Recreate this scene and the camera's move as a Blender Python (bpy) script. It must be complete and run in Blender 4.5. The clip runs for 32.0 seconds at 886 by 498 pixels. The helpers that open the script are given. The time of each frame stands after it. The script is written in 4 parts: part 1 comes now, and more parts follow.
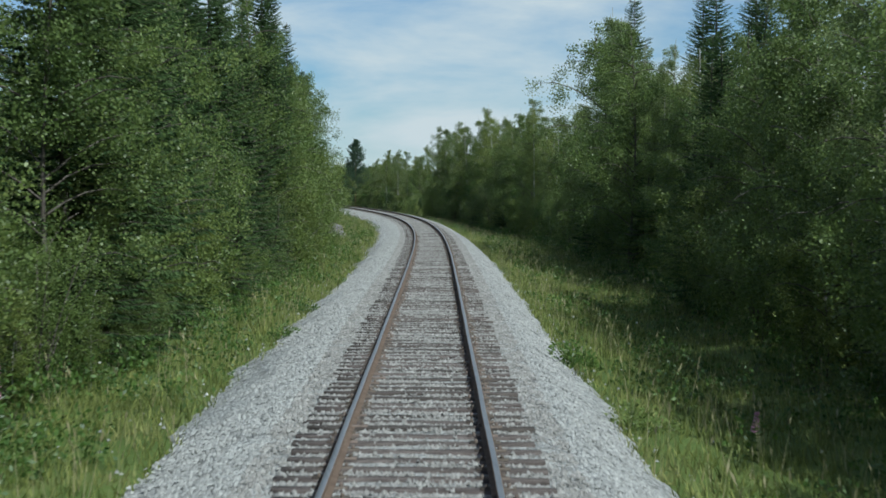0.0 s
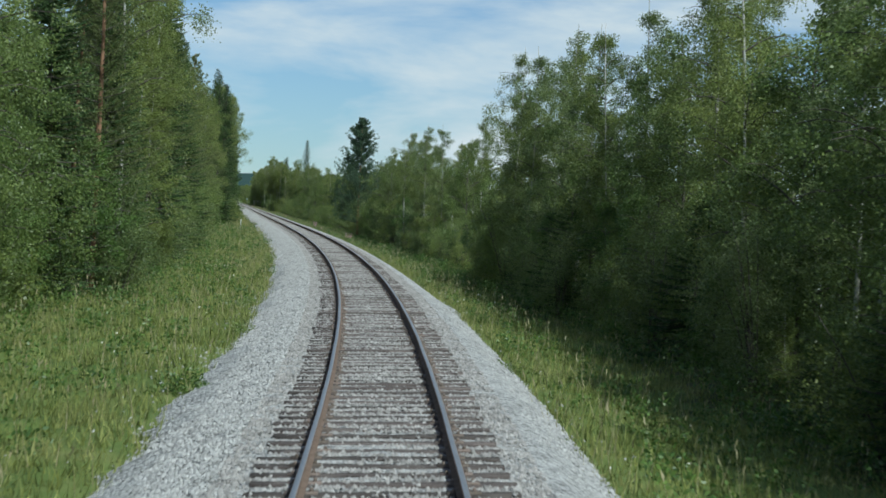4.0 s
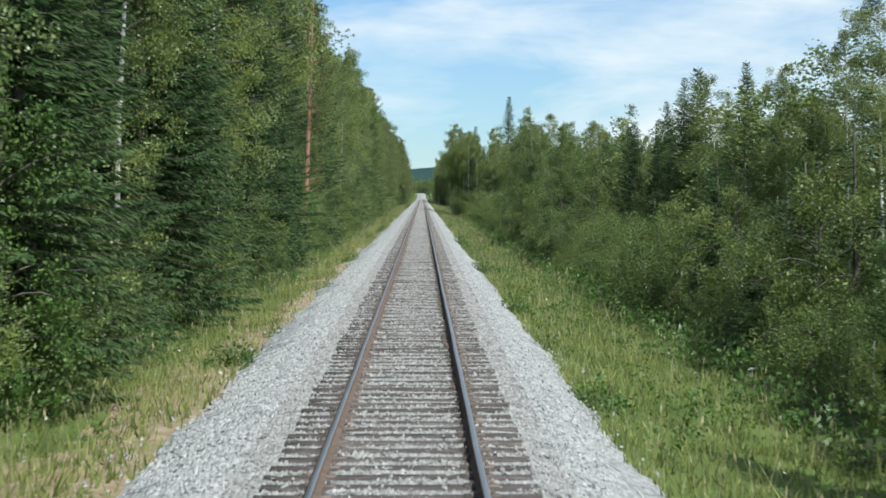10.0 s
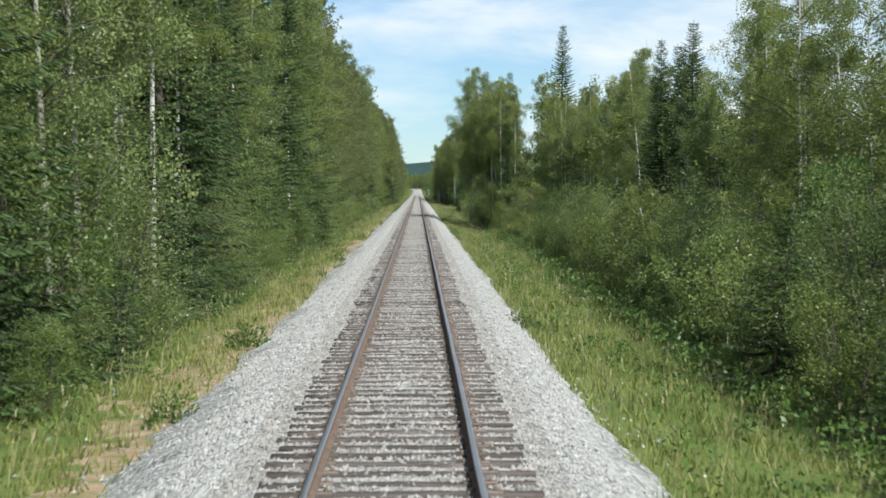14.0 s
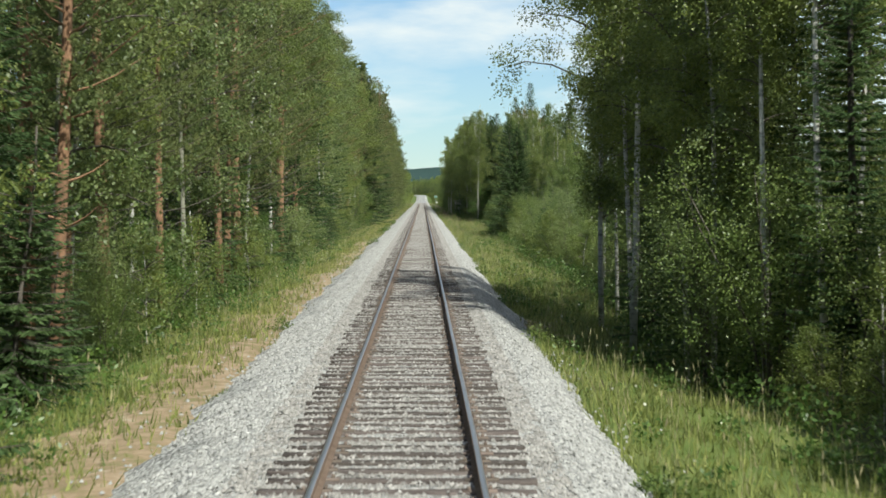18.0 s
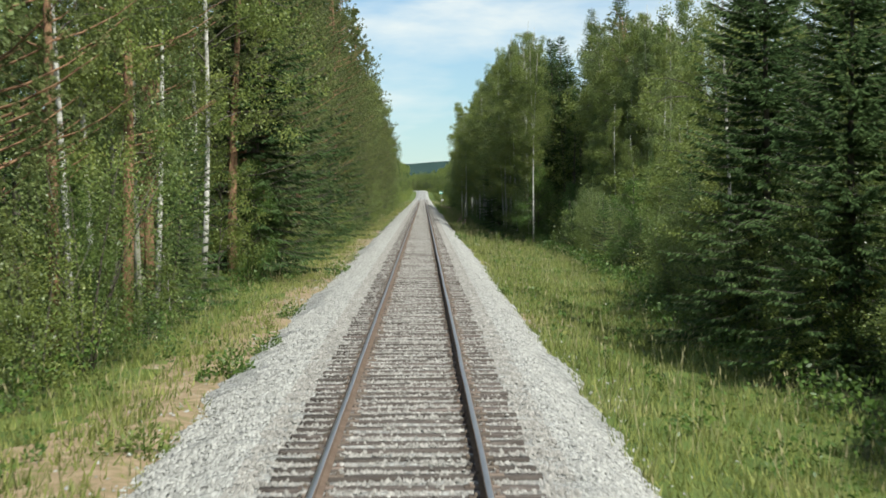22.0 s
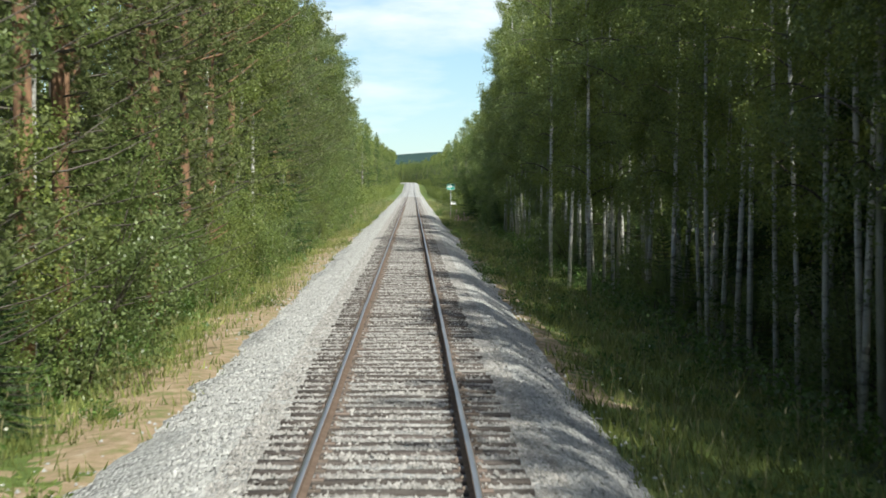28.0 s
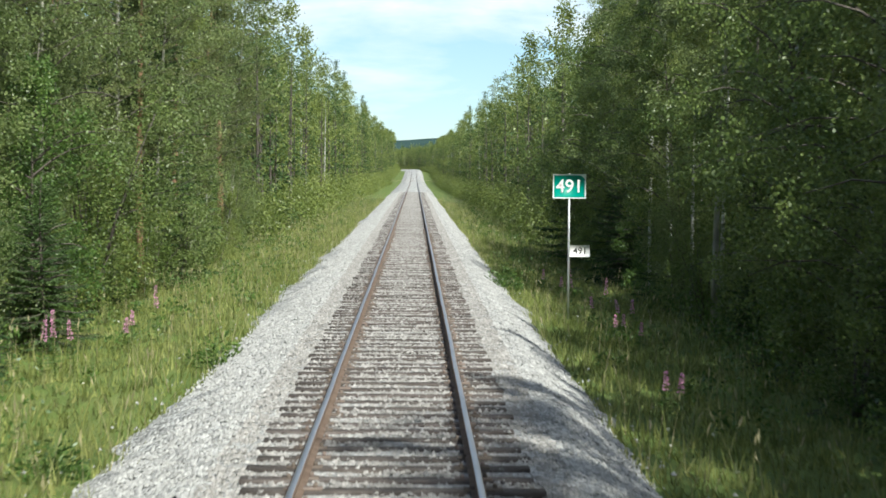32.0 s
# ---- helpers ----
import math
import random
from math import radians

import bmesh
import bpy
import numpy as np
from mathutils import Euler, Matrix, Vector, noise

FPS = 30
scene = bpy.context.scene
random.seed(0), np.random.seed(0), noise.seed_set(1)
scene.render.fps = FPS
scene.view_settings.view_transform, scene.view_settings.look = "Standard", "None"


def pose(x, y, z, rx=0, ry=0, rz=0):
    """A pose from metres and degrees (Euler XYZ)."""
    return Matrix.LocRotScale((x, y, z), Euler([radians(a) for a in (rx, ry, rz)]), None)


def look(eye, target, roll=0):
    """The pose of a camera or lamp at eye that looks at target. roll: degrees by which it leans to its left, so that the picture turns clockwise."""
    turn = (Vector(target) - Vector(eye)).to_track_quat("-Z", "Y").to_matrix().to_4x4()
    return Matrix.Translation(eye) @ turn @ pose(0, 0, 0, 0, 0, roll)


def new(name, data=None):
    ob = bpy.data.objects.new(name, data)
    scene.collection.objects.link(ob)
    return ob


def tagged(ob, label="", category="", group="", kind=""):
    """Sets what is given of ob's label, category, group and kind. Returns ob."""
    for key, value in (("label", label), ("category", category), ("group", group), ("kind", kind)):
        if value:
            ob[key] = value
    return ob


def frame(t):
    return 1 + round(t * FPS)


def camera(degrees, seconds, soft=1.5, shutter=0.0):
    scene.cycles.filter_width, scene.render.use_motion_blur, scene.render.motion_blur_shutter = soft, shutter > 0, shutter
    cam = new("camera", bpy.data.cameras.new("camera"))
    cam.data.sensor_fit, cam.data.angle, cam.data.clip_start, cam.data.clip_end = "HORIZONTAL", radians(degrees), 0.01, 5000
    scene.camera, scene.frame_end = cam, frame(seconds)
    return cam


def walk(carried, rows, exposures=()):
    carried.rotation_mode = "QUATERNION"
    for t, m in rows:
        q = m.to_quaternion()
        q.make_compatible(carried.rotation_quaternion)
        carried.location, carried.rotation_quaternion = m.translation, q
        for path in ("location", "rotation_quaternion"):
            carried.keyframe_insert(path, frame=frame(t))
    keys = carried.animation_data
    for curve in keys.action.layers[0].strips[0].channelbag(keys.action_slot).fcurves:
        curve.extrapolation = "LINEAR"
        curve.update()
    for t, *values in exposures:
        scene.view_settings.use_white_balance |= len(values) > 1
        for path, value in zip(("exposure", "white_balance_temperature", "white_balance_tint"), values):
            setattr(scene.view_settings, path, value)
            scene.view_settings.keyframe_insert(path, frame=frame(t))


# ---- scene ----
# ---------------------------------------------------------------- the line: curve, cant and grade
DEG = math.pi / 180
LINE_S = np.arange(-60.0, 2400.0, 1.0)
CURVE = (45.94, 99.52, 38.22, 114.52, 1001.12)      # start, entry spiral, arc, exit spiral, radius
CANT, GRADE = 2.72 * DEG, 0.00315
FAR_RISE = (1510, 1550, 1720, 1780)                # the line climbs past the far crossing
FAR_BEND = (1740, 1840)                            # and bends away to the left


def lay_line():
    s1, l1, lc, l2, r = CURVE
    k = np.interp(LINE_S, [s1, s1 + l1, s1 + l1 + lc, s1 + l1 + lc + l2], [0, 1 / r, 1 / r, 0])
    bend = np.interp(LINE_S, FAR_BEND, [0, 1 / 1200])
    th = np.concatenate([[0], np.cumsum((k[1:] + k[:-1] + bend[1:] + bend[:-1]) / 2)])
    th -= np.interp(500, LINE_S, th)
    x = np.concatenate([[0], np.cumsum(-(np.sin(th[1:]) + np.sin(th[:-1])) / 2)])
    y = np.concatenate([[0], np.cumsum((np.cos(th[1:]) + np.cos(th[:-1])) / 2)])
    x -= np.interp(500, LINE_S, x)
    y += 500 - np.interp(500, LINE_S, y)
    z = np.cumsum(np.interp(LINE_S, [230, 330, *FAR_RISE], [GRADE, 0, 0, 0.0135, 0.0135, 0]))
    return x, y, z - np.interp(500, LINE_S, z), th, CANT * k * r


LX, LY, LZ, LT, LC = lay_line()


def at(s, n, up=0.0, banked=0.0):
    """Places n metres right of the line at s; banked: how far they follow the cant (1 on the track, 0 on the land)."""
    s, n, up = np.broadcast_arrays(np.asarray(s, float), np.asarray(n, float), np.asarray(up, float))
    th, c = np.interp(s, LINE_S, LT), np.interp(s, LINE_S, LC) * banked
    side = n * np.cos(c) - up * np.sin(c)
    return np.stack([np.interp(s, LINE_S, LX) + side * np.cos(th), np.interp(s, LINE_S, LY) + side * np.sin(th),
                     np.interp(s, LINE_S, LZ) + n * np.sin(c) + up * np.cos(c)], -1)


# ---------------------------------------------------------------- camera
cam = camera(28.0, 32.0, soft=1.65, shutter=0.1)
PATH = [
    (0, -24.272, 1.433, 1.800, 88.227, -0.459, -8.474),
    (0.5, -21.868, 17.889, 1.852, 88.239, -0.156, -8.748),
    (1, -19.464, 34.344, 1.905, 88.426, 0.148, -8.536),
    (1.5, -17.065, 50.800, 1.957, 88.489, -0.615, -8.670),
    (2, -14.696, 67.261, 2.011, 88.551, -1.377, -8.595),
    (2.5, -12.383, 83.730, 2.065, 88.708, -1.737, -8.252),
    (3, -10.173, 100.214, 2.119, 88.892, -2.097, -7.766),
    (3.5, -8.112, 116.717, 2.172, 88.799, -2.797, -7.578),
    (5.5, -2.134, 182.963, 2.383, 88.615, -2.863, -4.039),
    (6, -1.285, 199.573, 2.435, 88.620, -2.720, -3.199),
    (6.5, -0.673, 216.193, 2.487, 88.666, -2.379, -2.133),
    (7, -0.259, 232.820, 2.538, 88.658, -2.039, -2.252),
    (7.5, -0.003, 249.449, 2.583, 89.256, -1.501, -1.514),
    (8, 0.136, 266.079, 2.619, 89.267, -0.963, -0.850),
    (8.5, 0.197, 282.710, 2.647, 88.642, -0.700, -0.672),
    (9, 0.220, 299.340, 2.666, 88.216, -0.200, -0.462),
    (9.5, 0.220, 315.970, 2.677, 88.176, 0.500, -0.294),
    (10, 0.220, 332.600, 2.680, 88.215, -0.000, -0.674),
    (10.5, 0.220, 349.230, 2.680, 88.046, 0.400, -0.660),
    (11, 0.220, 365.860, 2.680, 88.270, -0.000, -0.401),
    (11.5, 0.220, 382.490, 2.680, 88.251, -0.000, -0.310),
    (12, 0.220, 399.120, 2.680, 88.306, -0.000, -0.401),
    (12.5, 0.220, 415.750, 2.680, 88.307, -0.100, -0.367),
    (13, 0.220, 432.380, 2.680, 87.765, -0.500, -0.566),
    (13.5, 0.220, 449.010, 2.680, 88.009, 0.600, -0.525),
    (14, 0.220, 465.640, 2.680, 88.066, 0.200, -0.813),
    (14.5, 0.220, 482.270, 2.680, 88.106, -0.000, -0.710),
    (16.5, 0.220, 548.790, 2.680, 88.178, 0.000, -0.765),
    (17, 0.220, 565.420, 2.680, 88.212, 0.200, -0.722),
    (17.5, 0.220, 582.050, 2.680, 88.270, 0.000, -0.656),
    (18, 0.220, 598.680, 2.680, 88.271, -0.100, -0.659),
    (18.5, 0.220, 615.310, 2.680, 88.270, 0.000, -0.619),
    (19, 0.220, 631.940, 2.680, 88.125, -0.100, -0.732),
    (19.5, 0.220, 648.570, 2.680, 88.181, -0.200, -0.680),
    (20, 0.220, 665.200, 2.680, 88.252, -0.100, -0.659),
    (20.5, 0.220, 681.830, 2.680, 88.270, -0.100, -0.422),
    (21, 0.220, 698.460, 2.680, 88.127, -0.400, -0.468),
    (21.5, 0.220, 715.090, 2.680, 88.123, 0.100, -0.507),
    (22, 0.220, 731.720, 2.680, 88.119, 0.400, -0.642),
    (22.5, 0.220, 748.350, 2.680, 88.323, 0.200, -0.286),
    (23, 0.220, 764.980, 2.680, 88.328, -0.300, -0.719),
    (23.5, 0.220, 781.610, 2.680, 88.539, 0.600, -0.294),
    (24, 0.220, 798.240, 2.680, 88.607, -0.800, -0.693),
    (24.5, 0.220, 814.870, 2.680, 88.424, -0.400, -0.940),
    (26.5, 0.220, 881.390, 2.680, 87.803, 0.400, -0.604),
    (27, 0.220, 898.020, 2.680, 86.580, 0.600, -1.165),
    (27.5, 0.220, 914.650, 2.680, 87.269, -0.200, -0.774),
    (28, 0.220, 931.280, 2.680, 87.871, -0.100, -0.987),
    (28.5, 0.220, 947.910, 2.680, 87.593, 0.400, -0.748),
    (29, 0.220, 964.540, 2.680, 87.427, -0.500, -0.951),
    (29.5, 0.220, 981.170, 2.680, 87.003, -0.000, -1.128),
    (30, 0.220, 997.800, 2.680, 87.274, 0.200, -1.028),
    (30.5, 0.220, 1014.430, 2.680, 87.210, -0.100, -1.188),
    (31, 0.220, 1031.060, 2.680, 87.223, -0.600, -1.321),
    (31.5, 0.220, 1047.690, 2.680, 87.358, -0.000, -1.256),
    (32, 0.220, 1064.320, 2.680, 87.457, -0.400, -0.910),
]
walk(cam, [(t, pose(x, y, z, rx, ry, rz)) for t, x, y, z, rx, ry, rz in PATH],
     exposures=[(0, -0.56, 5800, -3), (3.5, -0.52, 5800, -3), (6, -0.12, 5950, -1), (10, -0.07, 5950, 1), (13, 0.04, 6150, 4), (17, 0.02, 6650, 1), (21, -0.02, 6600, 0), (24, 0.05, 6750, 2), (28, 0.24, 6600, 2), (32, 0.3, 6450, 2)])

# ---------------------------------------------------------------- sky and sun
SUN_ELEV, SUN_AZ = 45 * DEG, 154 * DEG       # azimuth clockwise from +y
world = bpy.data.worlds.new("sky")
scene.world = world
world.use_nodes = True
wn = world.node_tree
wn.nodes.clear()


def node(tree, kind, **values):
    nd = tree.nodes.new(kind)
    for key, value in values.items():
        nd.inputs[key.replace("_", " ")].default_value = value
    return nd


def build_sky():
    out, bg = wn.nodes.new("ShaderNodeOutputWorld"), wn.nodes.new("ShaderNodeBackground")
    sky = wn.nodes.new("ShaderNodeTexSky")
    sky.sky_type, sky.sun_disc = "NISHITA", False
    sky.sun_elevation, sky.sun_rotation = SUN_ELEV, SUN_AZ
    sky.air_density, sky.dust_density, sky.ozone_density = 1.0, 0.0, 1.8
    coord = wn.nodes.new("ShaderNodeTexCoord")
    flat = wn.nodes.new("ShaderNodeMapping")
    flat.inputs["Scale"].default_value = (8.0, 8.0, 27.0)
    flat.inputs["Location"].default_value = (0.3, 0.0, 0.35)
    clouds = node(wn, "ShaderNodeTexNoise", Scale=1.0, Detail=8.0, Roughness=0.55, Distortion=0.2)
    ramp = wn.nodes.new("ShaderNodeValToRGB")
    ramp.color_ramp.elements[0].position, ramp.color_ramp.elements[1].position = 0.42, 0.70
    ramp.color_ramp.elements[0].color = (0.14, 0.14, 0.14, 1)      # thin haze between the clouds
    dim = wn.nodes.new("ShaderNodeVectorMath")
    dim.operation = "MULTIPLY"
    dim.inputs[1].default_value = (0.060, 0.080, 0.108)
    mix = wn.nodes.new("ShaderNodeMix")
    mix.data_type = "RGBA"
    mix.inputs["B"].default_value = (0.96, 0.98, 1.01, 1)
    links = wn.links.new
    links(coord.outputs["Generated"], flat.inputs["Vector"])
    links(flat.outputs["Vector"], clouds.inputs["Vector"])
    bank = wn.nodes.new("ShaderNodeSeparateXYZ")
    more = wn.nodes.new("ShaderNodeMath")
    more.operation = "MULTIPLY_ADD"
    more.inputs[1].default_value = 0.3
    links(coord.outputs["Generated"], bank.inputs["Vector"])
    links(bank.outputs["X"], more.inputs[0])
    links(clouds.outputs["Fac"], more.inputs[2])
    links(more.outputs[0], ramp.inputs["Fac"])
    links(sky.outputs["Color"], dim.inputs[0])
    links(ramp.outputs["Color"], mix.inputs["Factor"])
    links(dim.outputs["Vector"], mix.inputs["A"])
    links(mix.outputs["Result"], bg.inputs["Color"])
    bg.inputs["Strength"].default_value = 1.0
    links(bg.outputs["Background"], out.inputs["Surface"])


build_sky()
sun = new("sun", bpy.data.lights.new("sun", "SUN"))
sun.data.energy, sun.data.angle, sun.data.color = 5.6, 0.6 * DEG, (1.0, 0.965, 0.91)
sun.matrix_world = look((0, 0, 0), (-math.cos(SUN_ELEV) * math.sin(SUN_AZ), -math.cos(SUN_ELEV) * math.cos(SUN_AZ), -math.sin(SUN_ELEV)))

# ---------------------------------------------------------------- materials


def material(name, colours, scale=1.0, detail=6.0, rough=0.8, metal=0.0, bump=0.0, bump_scale=40.0, island=0.0, per_object=0.0,
             through_light=0.0, stretch=(1, 1, 1), voronoi=0.0, spec=0.3):
    """A principled surface: a ramp of colours over noise, finer grain, relief, and shifts by island and by object."""
    mat = bpy.data.materials.new(name)
    mat.use_nodes = True
    tree = mat.node_tree
    link = tree.links.new
    bsdf, out = tree.nodes["Principled BSDF"], tree.nodes["Material Output"]
    geo = tree.nodes.new("ShaderNodeNewGeometry")
    place = tree.nodes.new("ShaderNodeMapping")
    place.inputs["Scale"].default_value = stretch
    link(geo.outputs["Position"], place.inputs["Vector"])
    if voronoi:
        cell = node(tree, "ShaderNodeTexVoronoi", Scale=voronoi)
        link(place.outputs["Vector"], cell.inputs["Vector"])
        sep = tree.nodes.new("ShaderNodeSeparateColor")
        link(cell.outputs["Color"], sep.inputs["Color"])
        fac = sep.outputs["Red"]
        big = node(tree, "ShaderNodeTexNoise", Scale=scale, Detail=detail, Roughness=0.6)
        link(place.outputs["Vector"], big.inputs["Vector"])
        blend = tree.nodes.new("ShaderNodeMath")
        blend.operation = "MULTIPLY_ADD"
        blend.inputs[1].default_value, blend.inputs[2].default_value = 0.5, 0.0
        link(fac, blend.inputs[0])
        add = tree.nodes.new("ShaderNodeMath")
        add.operation = "MULTIPLY_ADD"
        add.inputs[1].default_value = 0.5
        link(big.outputs["Fac"], add.inputs[0])
        link(blend.outputs[0], add.inputs[2])
        fac, height = add.outputs[0], cell.outputs["Distance"]
    else:
        big = node(tree, "ShaderNodeTexNoise", Scale=scale, Detail=detail, Roughness=0.65)
        link(place.outputs["Vector"], big.inputs["Vector"])
        fac, height = big.outputs["Fac"], None
    ramp = tree.nodes.new("ShaderNodeValToRGB")
    els = ramp.color_ramp.elements
    while len(els) < len(colours):
        els.new(0.5)
    for n, c in enumerate(colours):
        els[n].position, els[n].color = 0.28 + 0.44 * n / max(1, len(colours) - 1), (*c, 1)
    link(fac, ramp.inputs["Fac"])
    colour = ramp.outputs["Color"]
    if island or per_object:
        hsv = node(tree, "ShaderNodeHueSaturation")
        total = None
        for amount, kind, socket in ((island, "ShaderNodeNewGeometry", "Random Per Island"), (per_object, "ShaderNodeObjectInfo", "Random")):
            if amount:
                src = tree.nodes.new(kind)
                ma = tree.nodes.new("ShaderNodeMapRange")
                ma.inputs["To Min"].default_value, ma.inputs["To Max"].default_value = -amount, amount
                link(src.outputs[socket], ma.inputs["Value"])
                if total is None:
                    total = ma.outputs["Result"]
                else:
                    su = tree.nodes.new("ShaderNodeMath")
                    link(total, su.inputs[0])
                    link(ma.outputs["Result"], su.inputs[1])
                    total = su.outputs[0]
        val = tree.nodes.new("ShaderNodeMath")
        val.inputs[1].default_value = 1.0
        link(total, val.inputs[0])
        link(val.outputs[0], hsv.inputs["Value"])
        hue = tree.nodes.new("ShaderNodeMath")
        hue.operation = "MULTIPLY_ADD"
        hue.inputs[1].default_value, hue.inputs[2].default_value = -0.035, 0.5
        link(total, hue.inputs[0])
        link(hue.outputs[0], hsv.inputs["Hue"])
        link(colour, hsv.inputs["Color"])
        colour = hsv.outputs["Color"]
    link(colour, bsdf.inputs["Base Color"])
    bsdf.inputs["Roughness"].default_value, bsdf.inputs["Metallic"].default_value = rough, metal
    bsdf.inputs["Specular IOR Level"].default_value = spec
    if bump:
        b = node(tree, "ShaderNodeBump", Strength=bump, Distance=0.05)
        if height is None:
            fine = node(tree, "ShaderNodeTexNoise", Scale=bump_scale, Detail=4.0)
            link(place.outputs["Vector"], fine.inputs["Vector"])
            height = fine.outputs["Fac"]
        else:
            b.invert = True
        link(height, b.inputs["Height"])
        link(b.outputs["Normal"], bsdf.inputs["Normal"])
    if through_light:
        thin = tree.nodes.new("ShaderNodeBsdfTranslucent")
        mixer = tree.nodes.new("ShaderNodeMixShader")
        mixer.inputs["Fac"].default_value = through_light
        link(colour, thin.inputs["Color"])
        link(bsdf.outputs["BSDF"], mixer.inputs[1])
        link(thin.outputs["BSDF"], mixer.inputs[2])
        link(mixer.outputs["Shader"], out.inputs["Surface"])
    return mat


BALLAST = material("ballast_stone", [(0.20, 0.198, 0.192), (0.37, 0.368, 0.36), (0.53, 0.527, 0.515)], scale=0.9, voronoi=17.0, bump=0.9, rough=0.9)
STONE = material("loose_stone", [(0.23, 0.226, 0.218), (0.39, 0.386, 0.375), (0.52, 0.515, 0.502)], scale=6.0, island=0.2, rough=0.95, spec=0.05)
TRACK_STONE = material("stone_dulled_by_brake_dust", [(0.19, 0.18, 0.169), (0.335, 0.32, 0.303), (0.465, 0.45, 0.432)], scale=5.0, island=0.22, rough=0.95, spec=0.05)
SLEEPER = material("weathered_sleeper_wood", [(0.038, 0.032, 0.029), (0.09, 0.075, 0.068), (0.175, 0.152, 0.138)], scale=2.2, stretch=(1, 7, 7), bump=0.5,
                   bump_scale=14.0, island=0.3, per_object=0.2, rough=0.9)
RAIL_TOP = material("polished_rail_steel", [(0.33, 0.325, 0.32), (0.46, 0.455, 0.45)], scale=3.0, stretch=(8, 0.3, 8), rough=0.42, metal=1.0)
RAIL_SIDE = material("rusty_rail_steel", [(0.11, 0.075, 0.058), (0.17, 0.12, 0.092), (0.23, 0.165, 0.13)], scale=7.0, rough=0.85, bump=0.2)
PLATE_IRON = material("rusty_plate_iron", [(0.12, 0.095, 0.08), (0.2, 0.16, 0.135)], scale=9.0, rough=0.85, island=0.3)
LAND = material("verge_soil", [(0.055, 0.085, 0.02), (0.105, 0.15, 0.034), (0.17, 0.19, 0.06)], scale=0.55, rough=0.95, bump=0.8, bump_scale=9.0)
SAND = material("sandy_gravel", [(0.24, 0.175, 0.115), (0.34, 0.26, 0.18), (0.4, 0.34, 0.255)], scale=0.7, voronoi=30.0, rough=0.95, bump=0.5)
SAND_GROWN = material("sandy_verge_with_growth", [(0.13, 0.16, 0.05), (0.21, 0.19, 0.09), (0.29, 0.21, 0.135), (0.36, 0.275, 0.185), (0.43, 0.37, 0.29)], scale=2.6, rough=0.95, bump=0.3, bump_scale=30.0)
FLOOR = material("forest_litter", [(0.03, 0.04, 0.014), (0.05, 0.065, 0.02), (0.075, 0.07, 0.035)], scale=0.8, rough=0.95, bump=0.8, bump_scale=6.0)
GRASS = material("grass_blades", [(0.135, 0.162, 0.05), (0.225, 0.262, 0.078), (0.34, 0.335, 0.145)], scale=0.45, island=0.45, rough=0.6, through_light=0.4)
STRAW = material("dry_grass_stalks", [(0.26, 0.24, 0.12), (0.38, 0.34, 0.19), (0.45, 0.40, 0.27)], scale=1.5, island=0.3, rough=0.7, through_light=0.3)
HERB = material("undergrowth_leaves", [(0.06, 0.115, 0.03), (0.1, 0.175, 0.04), (0.15, 0.23, 0.055)], scale=0.5, island=0.35, rough=0.42, spec=0.45, through_light=0.34)
BIRCH_LEAF = material("birch_leaves", [(0.125, 0.17, 0.045), (0.188, 0.236, 0.062), (0.26, 0.3, 0.092)], scale=0.4, island=0.3, per_object=0.16, rough=0.4, spec=0.42,
                      through_light=0.4)
ALDER_LEAF = material("alder_leaves", [(0.104, 0.163, 0.045), (0.156, 0.215, 0.06), (0.214, 0.27, 0.086)], scale=0.4, island=0.3, per_object=0.18, rough=0.4, spec=0.42,
                      through_light=0.4)
SPRUCE_LEAF = material("spruce_needles", [(0.046, 0.084, 0.033), (0.071, 0.118, 0.044), (0.102, 0.154, 0.058)], scale=0.5, island=0.3, per_object=0.15, rough=0.75, spec=0.12,
                       through_light=0.22)
PINE_LEAF = material("pine_needles", [(0.1, 0.13, 0.046), (0.148, 0.18, 0.063), (0.2, 0.228, 0.09)], scale=0.5, island=0.3, per_object=0.15, rough=0.6,
                     through_light=0.2)
BLUE_PINE = material("blue_green_pine_needles", [(0.05, 0.092, 0.05), (0.08, 0.13, 0.075), (0.115, 0.17, 0.1)], scale=0.5, island=0.3, rough=0.65, through_light=0.15)
ASPEN_LEAF = material("aspen_leaves", [(0.124, 0.176, 0.062), (0.182, 0.236, 0.083), (0.245, 0.292, 0.116)], scale=0.4, island=0.3, per_object=0.16, rough=0.38, spec=0.45,
                      through_light=0.4)
ASPEN_BARK = material("aspen_bark", [(0.16, 0.155, 0.12), (0.30, 0.295, 0.24), (0.38, 0.37, 0.32)], scale=3.0, stretch=(1, 1, 0.5), rough=0.85, bump=0.3)
BIRCH_BARK = material("birch_bark", [(0.05, 0.045, 0.04), (0.5, 0.485, 0.455), (0.62, 0.605, 0.575)], scale=3.2, stretch=(1, 1, 2.4), rough=0.8)
PINE_BARK = material("pine_bark", [(0.13, 0.08, 0.052), (0.26, 0.15, 0.09), (0.33, 0.195, 0.115)], scale=5.0, stretch=(1, 1, 0.3), rough=0.9, bump=0.5)
DARK_BARK = material("grey_bark", [(0.06, 0.05, 0.04), (0.11, 0.095, 0.08), (0.17, 0.155, 0.135)], scale=5.0, stretch=(1, 1, 0.3), rough=0.95, bump=0.5)
# conifer green shifted towards blue: distance haze put into the colour
HAZE_TINTED_HILL = material("far_wooded_hill", [(0.032, 0.058, 0.055), (0.048, 0.078, 0.072)], scale=0.02, rough=1.0, spec=0.0)
